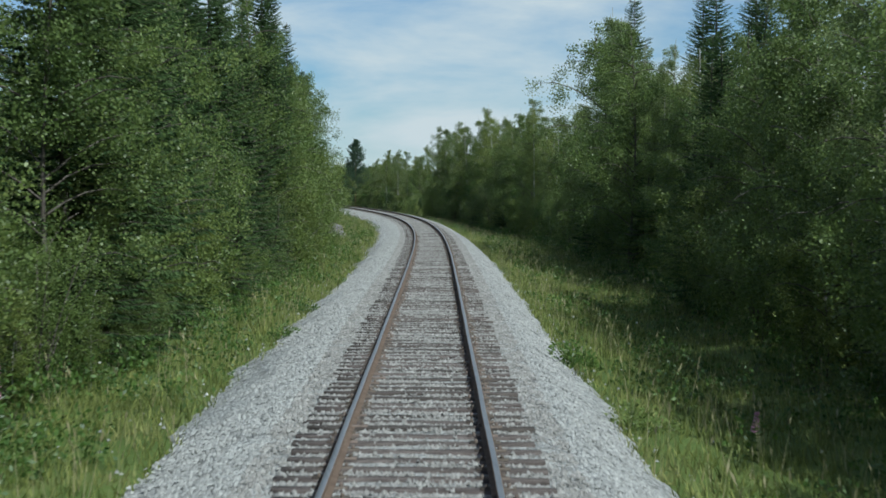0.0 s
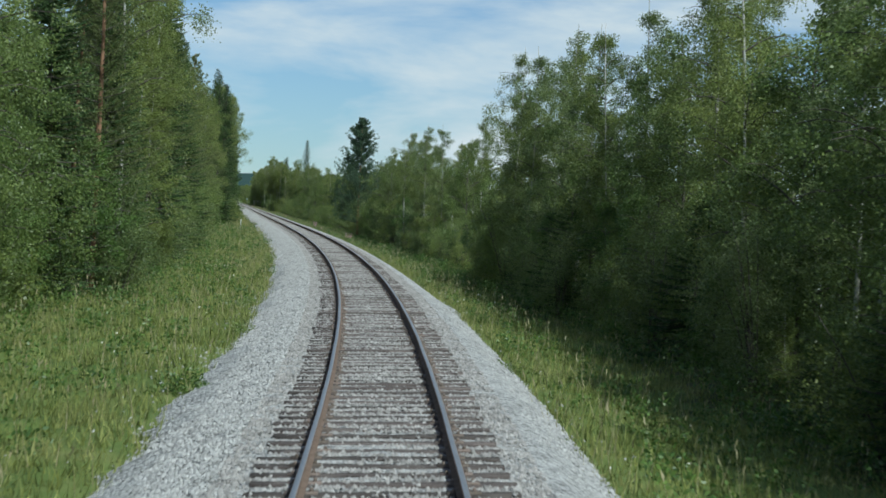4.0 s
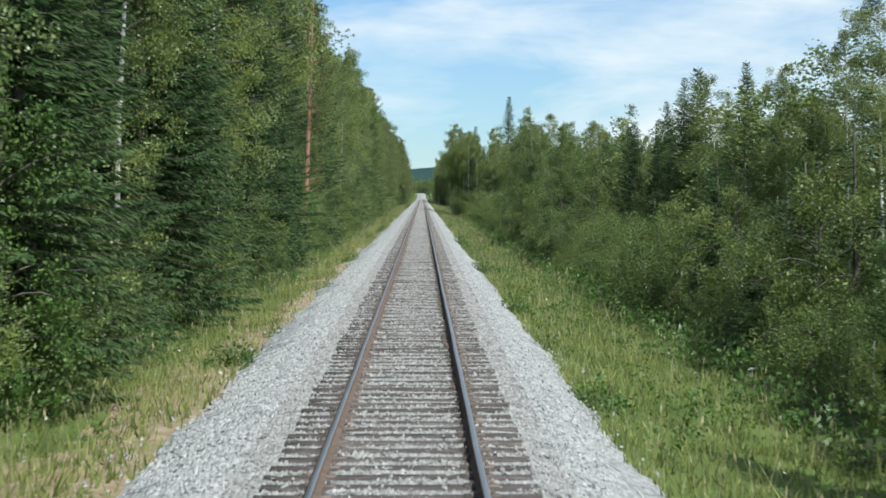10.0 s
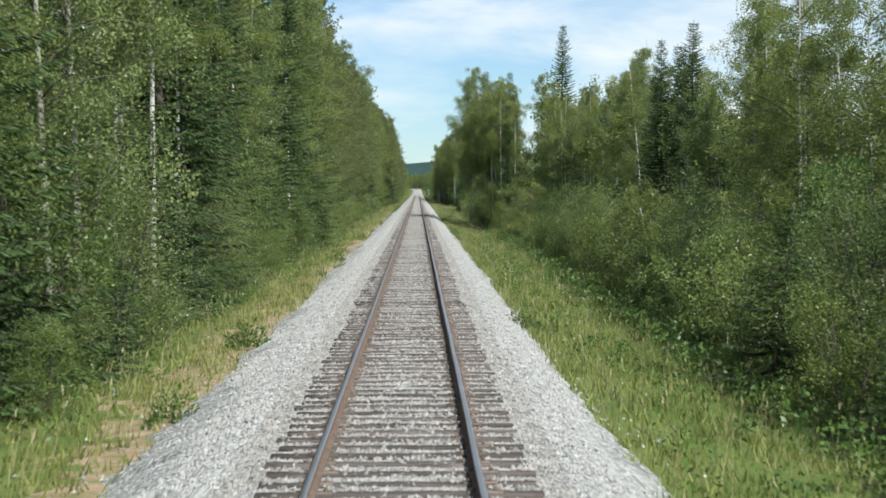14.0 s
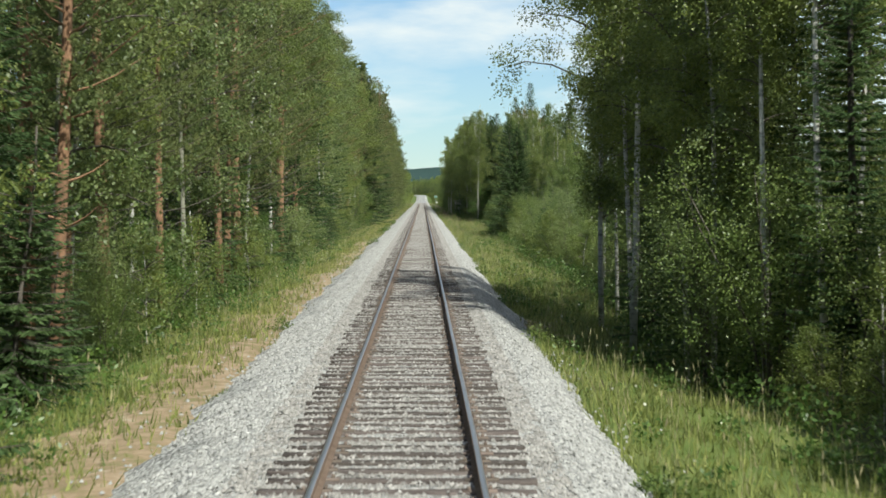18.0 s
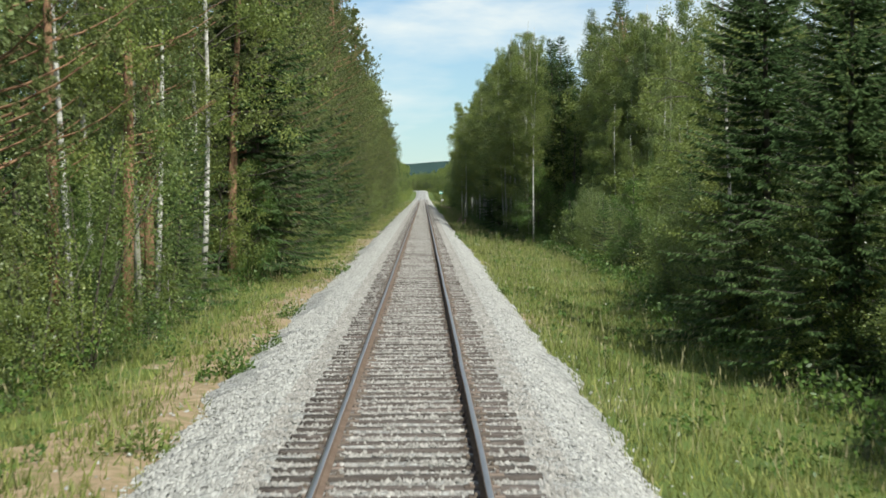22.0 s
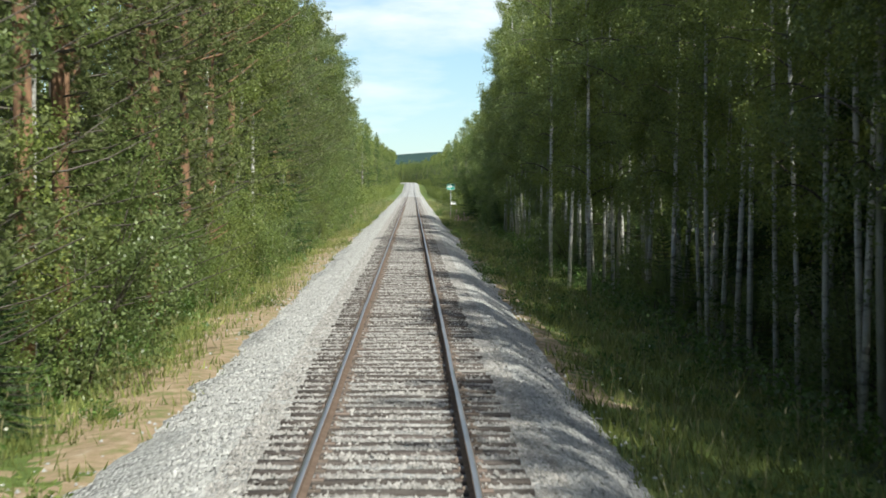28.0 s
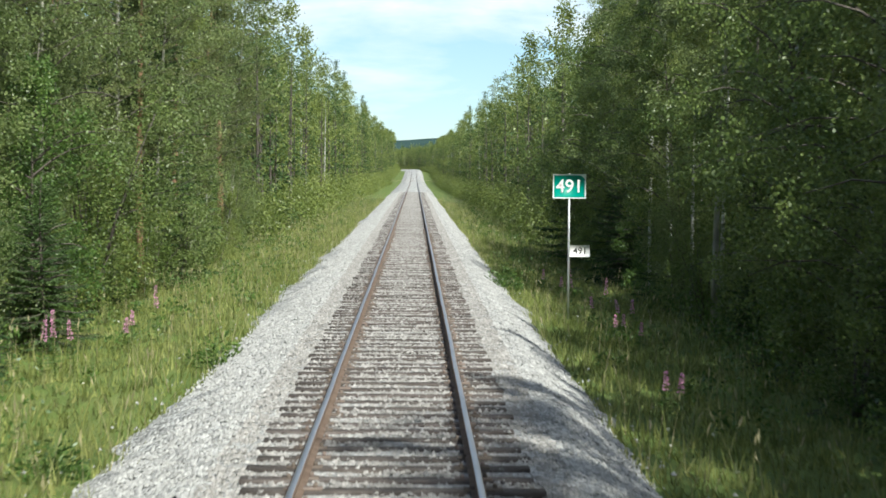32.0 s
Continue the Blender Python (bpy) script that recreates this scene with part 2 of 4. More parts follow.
GALVANISED = material("galvanised_steel", [(0.42, 0.43, 0.44), (0.55, 0.56, 0.57)], scale=12.0, rough=0.5, metal=0.6)
WHITE_PAINT = material("white_reflective_paint", [(0.72, 0.72, 0.70), (0.82, 0.82, 0.80)], scale=6.0, rough=0.5)
DARK_PAINT = material("black_paint", [(0.02, 0.02, 0.022), (0.035, 0.035, 0.035)], scale=6.0, rough=0.5)
SIGN_GREEN = material("green_reflective_paint", [(0.0, 0.22, 0.16), (0.005, 0.27, 0.2)], scale=5.0, rough=0.4)
FIREWEED = material("fireweed_petals", [(0.58, 0.26, 0.42), (0.72, 0.42, 0.56)], scale=9.0, island=0.25, rough=0.6, through_light=0.3)
FLOWER_WHITE = material("white_petals", [(0.6, 0.6, 0.5), (0.78, 0.76, 0.66)], scale=3.0, island=0.2, rough=0.6, through_light=0.3)
ROCK = material("grey_granite", [(0.07, 0.066, 0.066), (0.14, 0.13, 0.132), (0.2, 0.186, 0.186), (0.28, 0.265, 0.26)], scale=2.2, rough=0.9, bump=0.8, bump_scale=5.0)

# ---------------------------------------------------------------- mesh helpers
rng = np.random.default_rng(7)


def mesh_of(name, verts, faces, mats, which=None, smooth=False):
    """A mesh from arrays. faces: a list of arrays, each of one corner count; which: a material index per array or per face."""
    me = bpy.data.meshes.new(name)
    faces = [np.asarray(f, np.int32) for f in (faces if isinstance(faces, list) else [faces]) if len(f)]
    verts = np.asarray(verts, np.float32).reshape(-1, 3)
    me.vertices.add(len(verts))
    me.vertices.foreach_set("co", verts.ravel())
    sizes = np.concatenate([np.full(len(f), f.shape[1], np.int32) for f in faces])
    flat = np.concatenate([f.ravel() for f in faces])
    me.loops.add(len(flat))
    me.loops.foreach_set("vertex_index", flat)
    me.polygons.add(len(sizes))
    me.polygons.foreach_set("loop_start", np.concatenate([[0], np.cumsum(sizes)[:-1]]).astype(np.int32))
    for mat in mats:
        me.materials.append(mat)
    if which is not None:
        idx = np.concatenate([np.broadcast_to(np.asarray(w, np.int32), (len(f),)) for w, f in zip(which, faces)])
        me.polygons.foreach_set("material_index", idx.astype(np.int32))
    if smooth:
        me.polygons.foreach_set("use_smooth", np.ones(len(sizes), bool))
    me.update(calc_edges=True)
    return me


class Shape:
    """Collects pieces of geometry, each with a material index."""

    def __init__(self):
        self.v, self.f, self.w, self.n = [], [], [], 0

    def add(self, verts, faces, which=0):
        verts = np.asarray(verts, float).reshape(-1, 3)
        for f in (faces if isinstance(faces, list) else [faces]):
            self.f.append(np.asarray(f, int) + self.n)
            self.w.append(which)
        self.v.append(verts)
        self.n += len(verts)
        return self

    def tube(self, points, radii, sides=6, which=0, cap=True):
        points, radii = np.asarray(points, float), np.asarray(radii, float)
        ahead = np.gradient(points, axis=0)
        ahead /= np.linalg.norm(ahead, axis=1, keepdims=True) + 1e-9
        a = np.cross(ahead, np.where(np.abs(ahead[:, 2:]) < 0.9, [[0, 0, 1.0]], [[1.0, 0, 0]]))
        a /= np.linalg.norm(a, axis=1, keepdims=True) + 1e-9
        b = np.cross(ahead, a)
        turn = np.arange(sides) * 2 * np.pi / sides
        ring = points[:, None] + radii[:, None, None] * (a[:, None] * np.cos(turn)[None, :, None] + b[:, None] * np.sin(turn)[None, :, None])
        i, j = np.meshgrid(np.arange(len(points) - 1), np.arange(sides), indexing="ij")
        k = (j + 1) % sides
        quads = np.stack([i * sides + j, i * sides + k, (i + 1) * sides + k, (i + 1) * sides + j], -1).reshape(-1, 4)
        faces = [quads]
        if cap:
            faces.append(np.array([np.arange(sides)[::-1], np.arange(sides) + (len(points) - 1) * sides]))
        return self.add(ring, faces, which)

    def leaves(self, centres, along, length, width, which=0, fold=0.12):
        """Diamond leaves at the centres, pointing along."""
        c = np.asarray(centres, float)
        m = len(c)
        a = np.asarray(along, float) + 1e-6
        a = a / np.linalg.norm(a, axis=1, keepdims=True)
        r = rng.normal(size=(m, 3))
        b = np.cross(a, r)
        b /= np.linalg.norm(b, axis=1, keepdims=True) + 1e-9
        nrm = np.cross(a, b)
        ln, wd = (np.broadcast_to(q, (m,))[:, None] for q in (length, width))
        v = np.stack([c - a * ln / 2, c + b * wd / 2 + nrm * ln * fold, c + a * ln / 2, c - b * wd / 2 + nrm * ln * fold], 1)
        return self.add(v, np.arange(4 * m).reshape(-1, 4), which)

    def box(self, centre, size, which=0, taper=0.0):
        x, y, z = np.asarray(size, float) / 2
        t = 1 - taper
        v = np.array([(-x, -y, -z), (x, -y, -z), (x, y, -z), (-x, y, -z), (-x * t, -y * t, z), (x * t, -y * t, z), (x * t, y * t, z), (-x * t, y * t, z)])
        return self.add(v + centre, np.array([(0, 3, 2, 1), (4, 5, 6, 7), (0, 1, 5, 4), (1, 2, 6, 5), (2, 3, 7, 6), (3, 0, 4, 7)]), which)

    def mesh(self, name, mats, smooth=False):
        return mesh_of(name, np.concatenate(self.v), self.f, mats, self.w, smooth)


def part(name, data, parent, label="", spot=None):
    """Links a mesh as one object under its thing."""
    ob = new(name, data if not isinstance(data, Shape) else data.mesh(name, [BALLAST]))
    ob.parent = parent
    if spot is not None:
        ob.matrix_basis = spot
    return tagged(ob, label)


def grid_faces(rows, cols):
    i, j = np.meshgrid(np.arange(rows - 1), np.arange(cols - 1), indexing="ij")
    a = (i * cols + j).ravel()
    return np.stack([a, a + 1, a + cols + 1, a + cols], 1)


def wave(s, seed, lengths=(9, 23, 57)):
    """A smooth wandering value along the line, about -1 to 1."""
    s = np.asarray(s, float)
    return sum(np.sin(s / ln * 2 * np.pi + seed * (3.7 + n)) for n, ln in enumerate(lengths)) / len(lengths)


# ---------------------------------------------------------------- the land's cross-section
SECTION_N = [-5000, -400, -60, -16, -9, -6.6, -4.8, -3.7, -2.6, 2.3, 3.0, 4.2, 5.6, 6.6, 8.5, 12, 60, 400, 5000]
SECTION_Z = [-2.0, -2.0, -1.6, -1.3, -1.2, -1.1, -0.92, -0.80, -0.95, -0.95, -0.86, -1.15, -1.50, -1.62, -1.45, -1.3, -1.6, -2.0, -2.0]


def land_z(s, n):
    """Height of the land beside the line, before the line's own height."""
    z = np.interp(n, SECTION_N, SECTION_Z)
    rough = np.clip((np.abs(n) - 2.6) / 3, 0, 1)
    return z + rough * (0.16 * wave(s + 1.7 * n, 1.0, (7, 13, 31)) + 0.10 * wave(s * 1.3 - 2.3 * n, 2.0, (3.1, 5.3, 17)))


def build_land():
    n = np.concatenate([[-5000, -1500, -400, -120, -60, -35, -22], np.arange(-16, -8, 1.0), np.arange(-8, -6, 0.4), np.arange(-6, -2.4, 0.24), np.arange(-2, 8.01, 0.4), np.arange(9, 17, 1.0),
                        [22, 35, 60, 120, 400, 1500, 5000]])
    s = np.concatenate([[-5000, -800, -200], np.arange(-58, 1130, 0.4), np.arange(1130, 1280, 2.0), np.arange(1284, 2390, 10.0), [2600, 3600, 5000]])
    S, N = np.meshgrid(s, n, indexing="ij")
    near = np.clip(N, -60, 60)
    P = at(S, near, land_z(S, N))
    P[..., 0] += N - near
    far = (S < -58) | (S > 2385)
    P[..., 1] += np.where(S > 2385, S - 2385, np.where(S < -58, S + 58, 0)) * (S != 0) * far
    faces = grid_faces(len(s), len(n))
    nc, sc = N.ravel()[faces].mean(1), S.ravel()[faces].mean(1)
    wob = 0.5 * wave(sc, 4.0) + 0.3 * wave(sc, 5.0, (2.9, 4.3, 6.1)) + rng.normal(0, 0.3, len(sc))
    which = np.zeros(len(faces), int)
    which[(nc < -front_at(sc, -1) + 0.3 + wob) | (nc > front_at(sc, 1) - 0.3 + wob)] = 1
    sandy = (nc > np.where(sc > 560, -5.1, -4.6) + 0.8 * wob + 0.6 * wave(sc, 8.0, (31, 77, 140)) ) & (nc < -2.5)
    which[sandy & (sc > 318 + 6 * wob) & (sc < 1062 + 6 * wob)] = 2
    which[(nc > 2.4) & (nc < 3.7 + 0.9 * wob) & ((wave(sc, 41.0, (19, 47, 83)) > 0.35) & (sc > 560) | (sc > 960)) & (sc < 1070)] = 2
    me = mesh_of("ground", P, [faces], [LAND, FLOOR, SAND_GROWN], [which], smooth=True)
    tagged(new("ground", me), "grassy verge, sandy strip and dark forest floor", "ground", kind="structure")


SLEEPER_STEP = 0.61


BALLAST_N, BALLAST_Z = np.array([
    (-3.9, -1.05), (-3.3, -0.80), (-2.9, -0.62), (-2.4, -0.40), (-2.05, -0.27), (-1.75, -0.225), (-1.4, -0.198), (-1.0, -0.197), (-0.7, -0.194), (0, -0.187),
    (0.7, -0.194), (1.0, -0.197), (1.4, -0.198), (1.7, -0.225), (1.95, -0.26), (2.25, -0.42), (2.55, -0.62), (2.85, -0.82), (3.3, -1.2)]).T


def stone_patch(n0, n1, per_metre, length, mat):
    """Crushed stones on a stretch of the bed ten sleepers long, thinning out towards its foot."""
    m = int(abs(n1 - n0) * length * per_metre)
    y, n = rng.uniform(0, length, m), rng.uniform(n0, n1, m)
    z = np.interp(n, BALLAST_N, BALLAST_Z)
    on_wood = (np.abs((y / SLEEPER_STEP) % 1 - 0.5) * SLEEPER_STEP < 0.125) & (np.abs(n) < 1.36)
    foot = np.clip((3.35 - np.abs(n)) / 0.7, 0.15, 1)
    keep = (np.abs(np.abs(n) - 0.797) > 0.10) & (rng.uniform(size=m) < foot)
    keep &= ~on_wood | (rng.uniform(size=m) < np.where(np.abs(n) < 0.7, 0.07, 0.04))
    y, n, z, on_wood = y[keep], n[keep], z[keep], on_wood[keep]
    m = len(y)
    heap = 0.012 * np.sin(y * 5.1 + n * 3.0) + rng.uniform(-0.012, 0.014, m)
    z = np.where(on_wood, -0.166, z + heap)
    base = np.array([(1, 0, 0), (0.2, 1, 0), (-1, 0.1, 0), (-0.1, -1, 0), (0, 0, 1)], float)
    size = rng.uniform(0.016, 0.035, (m, 1, 1)) * rng.uniform(0.6, 1.3, (m, 5, 1))
    a = rng.uniform(0, 6.28, m)
    ca, sa = np.cos(a)[:, None], np.sin(a)[:, None]
    bx, by, bz = base.T
    v = np.stack([bx * ca - by * sa, bx * sa + by * ca, np.broadcast_to(bz, (m, 5))], -1) * size + np.stack([n, y, z], 1)[:, None]
    v[:, 4, :2] += rng.normal(0, 0.014, (m, 2))
    v[:, :4, 2] += rng.normal(0, 0.007, (m, 4))
    tri = np.array([(0, 1, 4), (1, 2, 4), (2, 3, 4), (3, 0, 4)])
    return mesh_of("ballast_stones", v, [(tri[None] + 5 * np.arange(m)[:, None, None]).reshape(-1, 3)], [mat])


def build_ballast():
    s = np.concatenate([np.arange(-50, 1150, 0.5), np.arange(1150, 2390, 6.0)])
    S, N = np.meshgrid(s, BALLAST_N, indexing="ij")
    Z = np.broadcast_to(BALLAST_Z, S.shape).copy()
    edge, foot = np.clip((np.abs(N) - 1.7) / 1.2, 0, 1), np.clip((np.abs(N) - 2.35) / 0.6, 0, 1)
    N2 = N + foot * (0.24 * wave(S, 11.0 + np.sign(N)) + 0.14 * wave(S, 13.0 + np.sign(N), (1.3, 2.1, 3.7)))
    Z += np.where(S > 1292, 0.05, 0.0) * (1 - edge)      # stones cover the far sleepers
    Z += rng.normal(0, 0.008, S.shape) + foot * 0.03 * rng.normal(0, 1, S.shape)
    me = mesh_of("ballast", at(S, N2, Z, 1 - 0.7 * edge), [grid_faces(len(s), len(BALLAST_N))], [BALLAST], smooth=True)
    tagged(new("ballast", me), "pale grey crushed stone ballast bed", "ballast", kind="structure")
    length = 10 * SLEEPER_STEP
    zones = [(0.0, 1.0, [stone_patch(-1.72, 1.72, 440, length, TRACK_STONE) for _ in range(3)]), (-2.4, 0.45, [stone_patch(-3.35, -1.72, 440, length, STONE) for _ in range(3)]),
             (2.2, 0.45, [stone_patch(1.72, 3.1, 440, length, STONE) for _ in range(3)])]
    for s0 in np.arange(-40 - SLEEPER_STEP / 2, 1290, length):
        mid = s0 + length / 2
        th, c = float(np.interp(mid, LINE_S, LT)), float(np.interp(mid, LINE_S, LC))
        for n, banked, shapes in zones:
            ob = tagged(new("ballast_stones", shapes[rng.integers(3)]), "loose pale grey crushed stones on the ballast", "stones", kind="stuff")
            ob.matrix_basis = Matrix.Translation(at(mid, n, 0.0, banked).tolist()) @ Euler((0, -c * banked, th)).to_matrix().to_4x4() @ Matrix.Translation((-n, -length / 2, 0))


def build_strewn_stones():
    """Stones that have rolled off the bed on to the verges."""
    m = 20000
    s, right = rng.uniform(-20, 1150, m), rng.uniform(size=m) < 0.5
    n = np.where(right, 2.75 + rng.exponential(0.42, m), -(3.2 + rng.exponential(0.5, m)))
    keep = (np.abs(n) < 5.2) & (rng.uniform(size=m) < 0.35 + 0.65 * (wave(s, 71.0 + right, (11, 27, 63)) > 0.0))
    s, n = s[keep], n[keep]
    m = len(s)
    c = at(s, n, land_z(s, n) + rng.uniform(0.0, 0.02, m))
    base = np.array([(1, 0, 0), (0.2, 1, 0), (-1, 0.1, 0), (-0.1, -1, 0), (0, 0, 1)], float)
    v = base[None] * rng.uniform(0.015, 0.045, (m, 1, 1)) * rng.uniform(0.6, 1.3, (m, 5, 1)) + c[:, None]
    tri = np.array([(0, 1, 4), (1, 2, 4), (2, 3, 4), (3, 0, 4)])
    me = mesh_of("strewn_stones", v, [(tri[None] + 5 * np.arange(m)[:, None, None]).reshape(-1, 3)], [STONE])
    tagged(new("strewn_stones", me), "grey stones strewn over the edge of the verge", "stones", kind="stuff")


def build_track():
    track = tagged(new("railway_track"), "single railway track with worn steel rails on wooden sleepers", "railway track", kind="structure")
    prof = np.array([(-0.036, -0.006), (-0.028, 0.0), (0.028, 0.0), (0.036, -0.006), (0.036, -0.032), (0.010, -0.045), (0.008, -0.125), (0.062, -0.142),
                     (0.062, -0.155), (-0.062, -0.155), (-0.062, -0.142), (-0.008, -0.125), (-0.010, -0.045), (-0.036, -0.032)])
    s = np.concatenate([np.arange(-50, 1200, 1.0), np.arange(1200, 2390, 10.0)])
    k = len(prof)
    for side in (-0.797, 0.797):
        S, I = np.meshgrid(s, np.arange(k), indexing="ij")
        wob = 0.006 * wave(S, 3 + side, (6, 11, 25))
        P = at(S, side + prof[I, 0] + wob, prof[I, 1] + 0.5 * wob, 1.0)
        i, j = np.meshgrid(np.arange(len(s) - 1), np.arange(k), indexing="ij")
        q = np.stack([i * k + j, (i + 1) * k + j, (i + 1) * k + (j + 1) % k, i * k + (j + 1) % k], -1).reshape(-1, 4)
        which = np.where(j.ravel() == 1, 0, 1)
        part("rail", mesh_of("rail", P, [q], [RAIL_TOP, RAIL_SIDE], [which]), track, "worn steel rail with a bright running surface and rusty sides")
    # sleepers: the stretch before the kilometre sign as pieces, the others in one mesh
    ss = np.arange(-40, 2380, SLEEPER_STEP)
    blocks = []
    for n in range(6):
        sh = Shape()
        cols = np.linspace(-1.35, 1.35, 7)
        ring = np.array([(-0.12, -0.16), (-0.12, -0.015), (-0.105, 0.0), (0.105, 0.0), (0.12, -0.015), (0.12, -0.16)])
        v = np.array([[(x, a + rng.normal(0, 0.005), b + rng.normal(0, 0.004)) for a, b in ring] for x in cols])
        i, j = np.meshgrid(np.arange(6), np.arange(6), indexing="ij")
        q = np.stack([i * 6 + j, i * 6 + (j + 1) % 6, (i + 1) * 6 + (j + 1) % 6, (i + 1) * 6 + j], -1).reshape(-1, 4)[:, ::-1]
        sh.add(v, [q, np.array([np.arange(6), 36 + np.arange(6)[::-1]])])
        blocks.append(sh)
    meshes = [b.mesh("sleeper", [SLEEPER]) for b in blocks]
    rest = Shape()
    plates = Shape()
    for n, s0 in enumerate(ss):
        shift, turn, drop = rng.normal(0, 0.03), rng.normal(0, 0.008), rng.normal(0, 0.006)
        th, c = np.interp(s0, LINE_S, LT), np.interp(s0, LINE_S, LC)
        spot = Matrix.Translation(at(s0, shift, -0.165 + drop, 1.0).tolist()) @ Euler((0, -c, th + turn)).to_matrix().to_4x4()
        if 935 < s0 < 1115:
            part("sleeper", meshes[n % 6], track, spot=spot)
        else:
            b = blocks[n % 6]
            m = np.array(spot)
            rest.add(np.concatenate(b.v) @ m[:3, :3].T + m[:3, 3], [f for f in b.f])
        if s0 < 1150:
            m = np.array(spot)
            for side in (-0.797, 0.797):
                one = Shape()
                one.box((side, 0, 0.006), (0.34, 0.17, 0.018))
                for a in (-0.105, 0.105):
                    one.box((side + a, 0.04 * (1 if a > 0 else -1), 0.03), (0.045, 0.05, 0.04), taper=0.3)
                plates.add(np.concatenate(one.v) @ m[:3, :3].T + m[:3, 3], one.f)
    tagged(part("sleepers", rest.mesh("sleepers", [SLEEPER]), track, "grey weathered wooden sleepers"), kind="stuff")
    tagged(part("rail_fastenings", plates.mesh("rail_fastenings", [PLATE_IRON]), track, "rusty baseplates and spikes"), kind="stuff")


# ---------------------------------------------------------------- trees


def bent(height, lean=0.25, steps=7):
    t = np.linspace(0, 1, steps)
    a, b, p = rng.uniform(0, 6.28), rng.uniform(0, 6.28), rng.uniform(0.5, 1) * lean
    return np.stack([p * t * t * np.cos(a) + 0.08 * np.sin(5 * t + b), p * t * t * np.sin(a) + 0.08 * np.cos(4 * t + b), t * height], 1)


def on(line, t):
    t = np.asarray(t) * (len(line) - 1)
    return np.stack([np.interp(t, np.arange(len(line)), line[:, n]) for n in range(3)], -1)


def birch(height=14.0, count=5000, leaf=0.15, spread=2.1, low=0.28, limbs=30, leafmat=None, bark=None, stout=0.0056):
    wood, crown = Shape(), Shape()
    stem = bent(height, 0.5)
    wood.tube(stem, np.linspace(stout * height, 0.012, len(stem)), 8)
    for n in range(limbs):
        t = low + (0.97 - low) * (n + rng.uniform(0, 1)) / limbs
        base = on(stem, t)
        a = rng.uniform(0, 6.28)
        prof = math.sin(math.pi * min(1, max(0.08, (t - low) / (1 - low) * 0.78 + 0.22))) ** 0.7
        ln = spread * prof * rng.uniform(0.65, 1.15)
        out = np.array([math.cos(a), math.sin(a), rng.uniform(0.5, 1.1)])
        q = np.linspace(0, 1, 5)[:, None]
        line = base + out * ln * q + np.array([0, 0, -0.55 * ln]) * q ** 2.2
        wood.tube(line, np.linspace(0.028, 0.006, 5) * (0.6 + 0.5 * prof), 4, 1, cap=False)
        m = int(count / limbs * (0.4 + prof))
        k = max(3, m // 120)
        u = rng.uniform(0.15, 1.06, k)
        mid = on(line, np.minimum(u, 1)) + np.clip(rng.normal(0, 1, (k, 3)), -1.5, 1.5) * (0.10 + 0.16 * ln) * [1, 1, 0.7] + np.array([0, 0, -1]) * rng.exponential(0.12, (k, 1))
        c = mid[rng.integers(k, size=m)] + np.clip(rng.normal(0, 1, (m, 3)), -1.7, 1.7) * [0.15, 0.15, 0.12] * (0.7 + 0.25 * ln) + np.array([0, 0, -1]) * rng.exponential(0.12, (m, 1))
        d = rng.normal(0, 0.8, (m, 3)) + np.array([0, 0, -0.7])
        crown.leaves(c, d, leaf * rng.uniform(0.7, 1.25, m), 0.72 * leaf * rng.uniform(0.7, 1.2, m))
    return wood.mesh("trunk", [bark or BIRCH_BARK, DARK_BARK], True), crown.mesh("crown", [leafmat or BIRCH_LEAF])


def bush(height=4.0, count=2600, leaf=0.14, spread=1.5, stems=7, leafmat=None):
    wood, crown = Shape(), Shape()
    for n in range(stems):
        a, ln = rng.uniform(0, 6.28), height * rng.uniform(0.6, 1.0)
        q = np.linspace(0, 1, 5)[:, None]
        reach = spread * rng.uniform(0.3, 1.0)
        line = np.array([0.15 * math.cos(a), 0.15 * math.sin(a), 0]) + np.array([math.cos(a) * reach, math.sin(a) * reach, 0]) * q ** 1.5 + np.array([0, 0, ln]) * q
        wood.tube(line, np.linspace(0.008 * height, 0.006, 5), 5)
        m = count // stems
        u = rng.uniform(0.06, 1.05, m) ** 0.8
        wide = (0.16 + 0.13 * height * 0.5) * (0.55 + 0.9 * np.sin(np.pi * np.clip(u, 0, 1)))[:, None]
        k = max(4, m // 85)
        pick = rng.integers(k, size=m)
        c = (on(line, np.minimum(u, 1)) + rng.normal(0, 1, (m, 3)) * wide * [1, 1, 0.75])[pick] + rng.normal(0, 1, (m, 3)) * 0.03 * (1.5 + height)
        c[:, 2] = np.abs(c[:, 2]) + 0.03
        crown.leaves(c, rng.normal(0, 1, (m, 3)) + [0, 0, 0.1], leaf * rng.uniform(0.7, 1.25, m), 0.66 * leaf * rng.uniform(0.7, 1.2, m))
    return wood.mesh("stem", [DARK_BARK], True), crown.mesh("foliage", [leafmat or ALDER_LEAF])


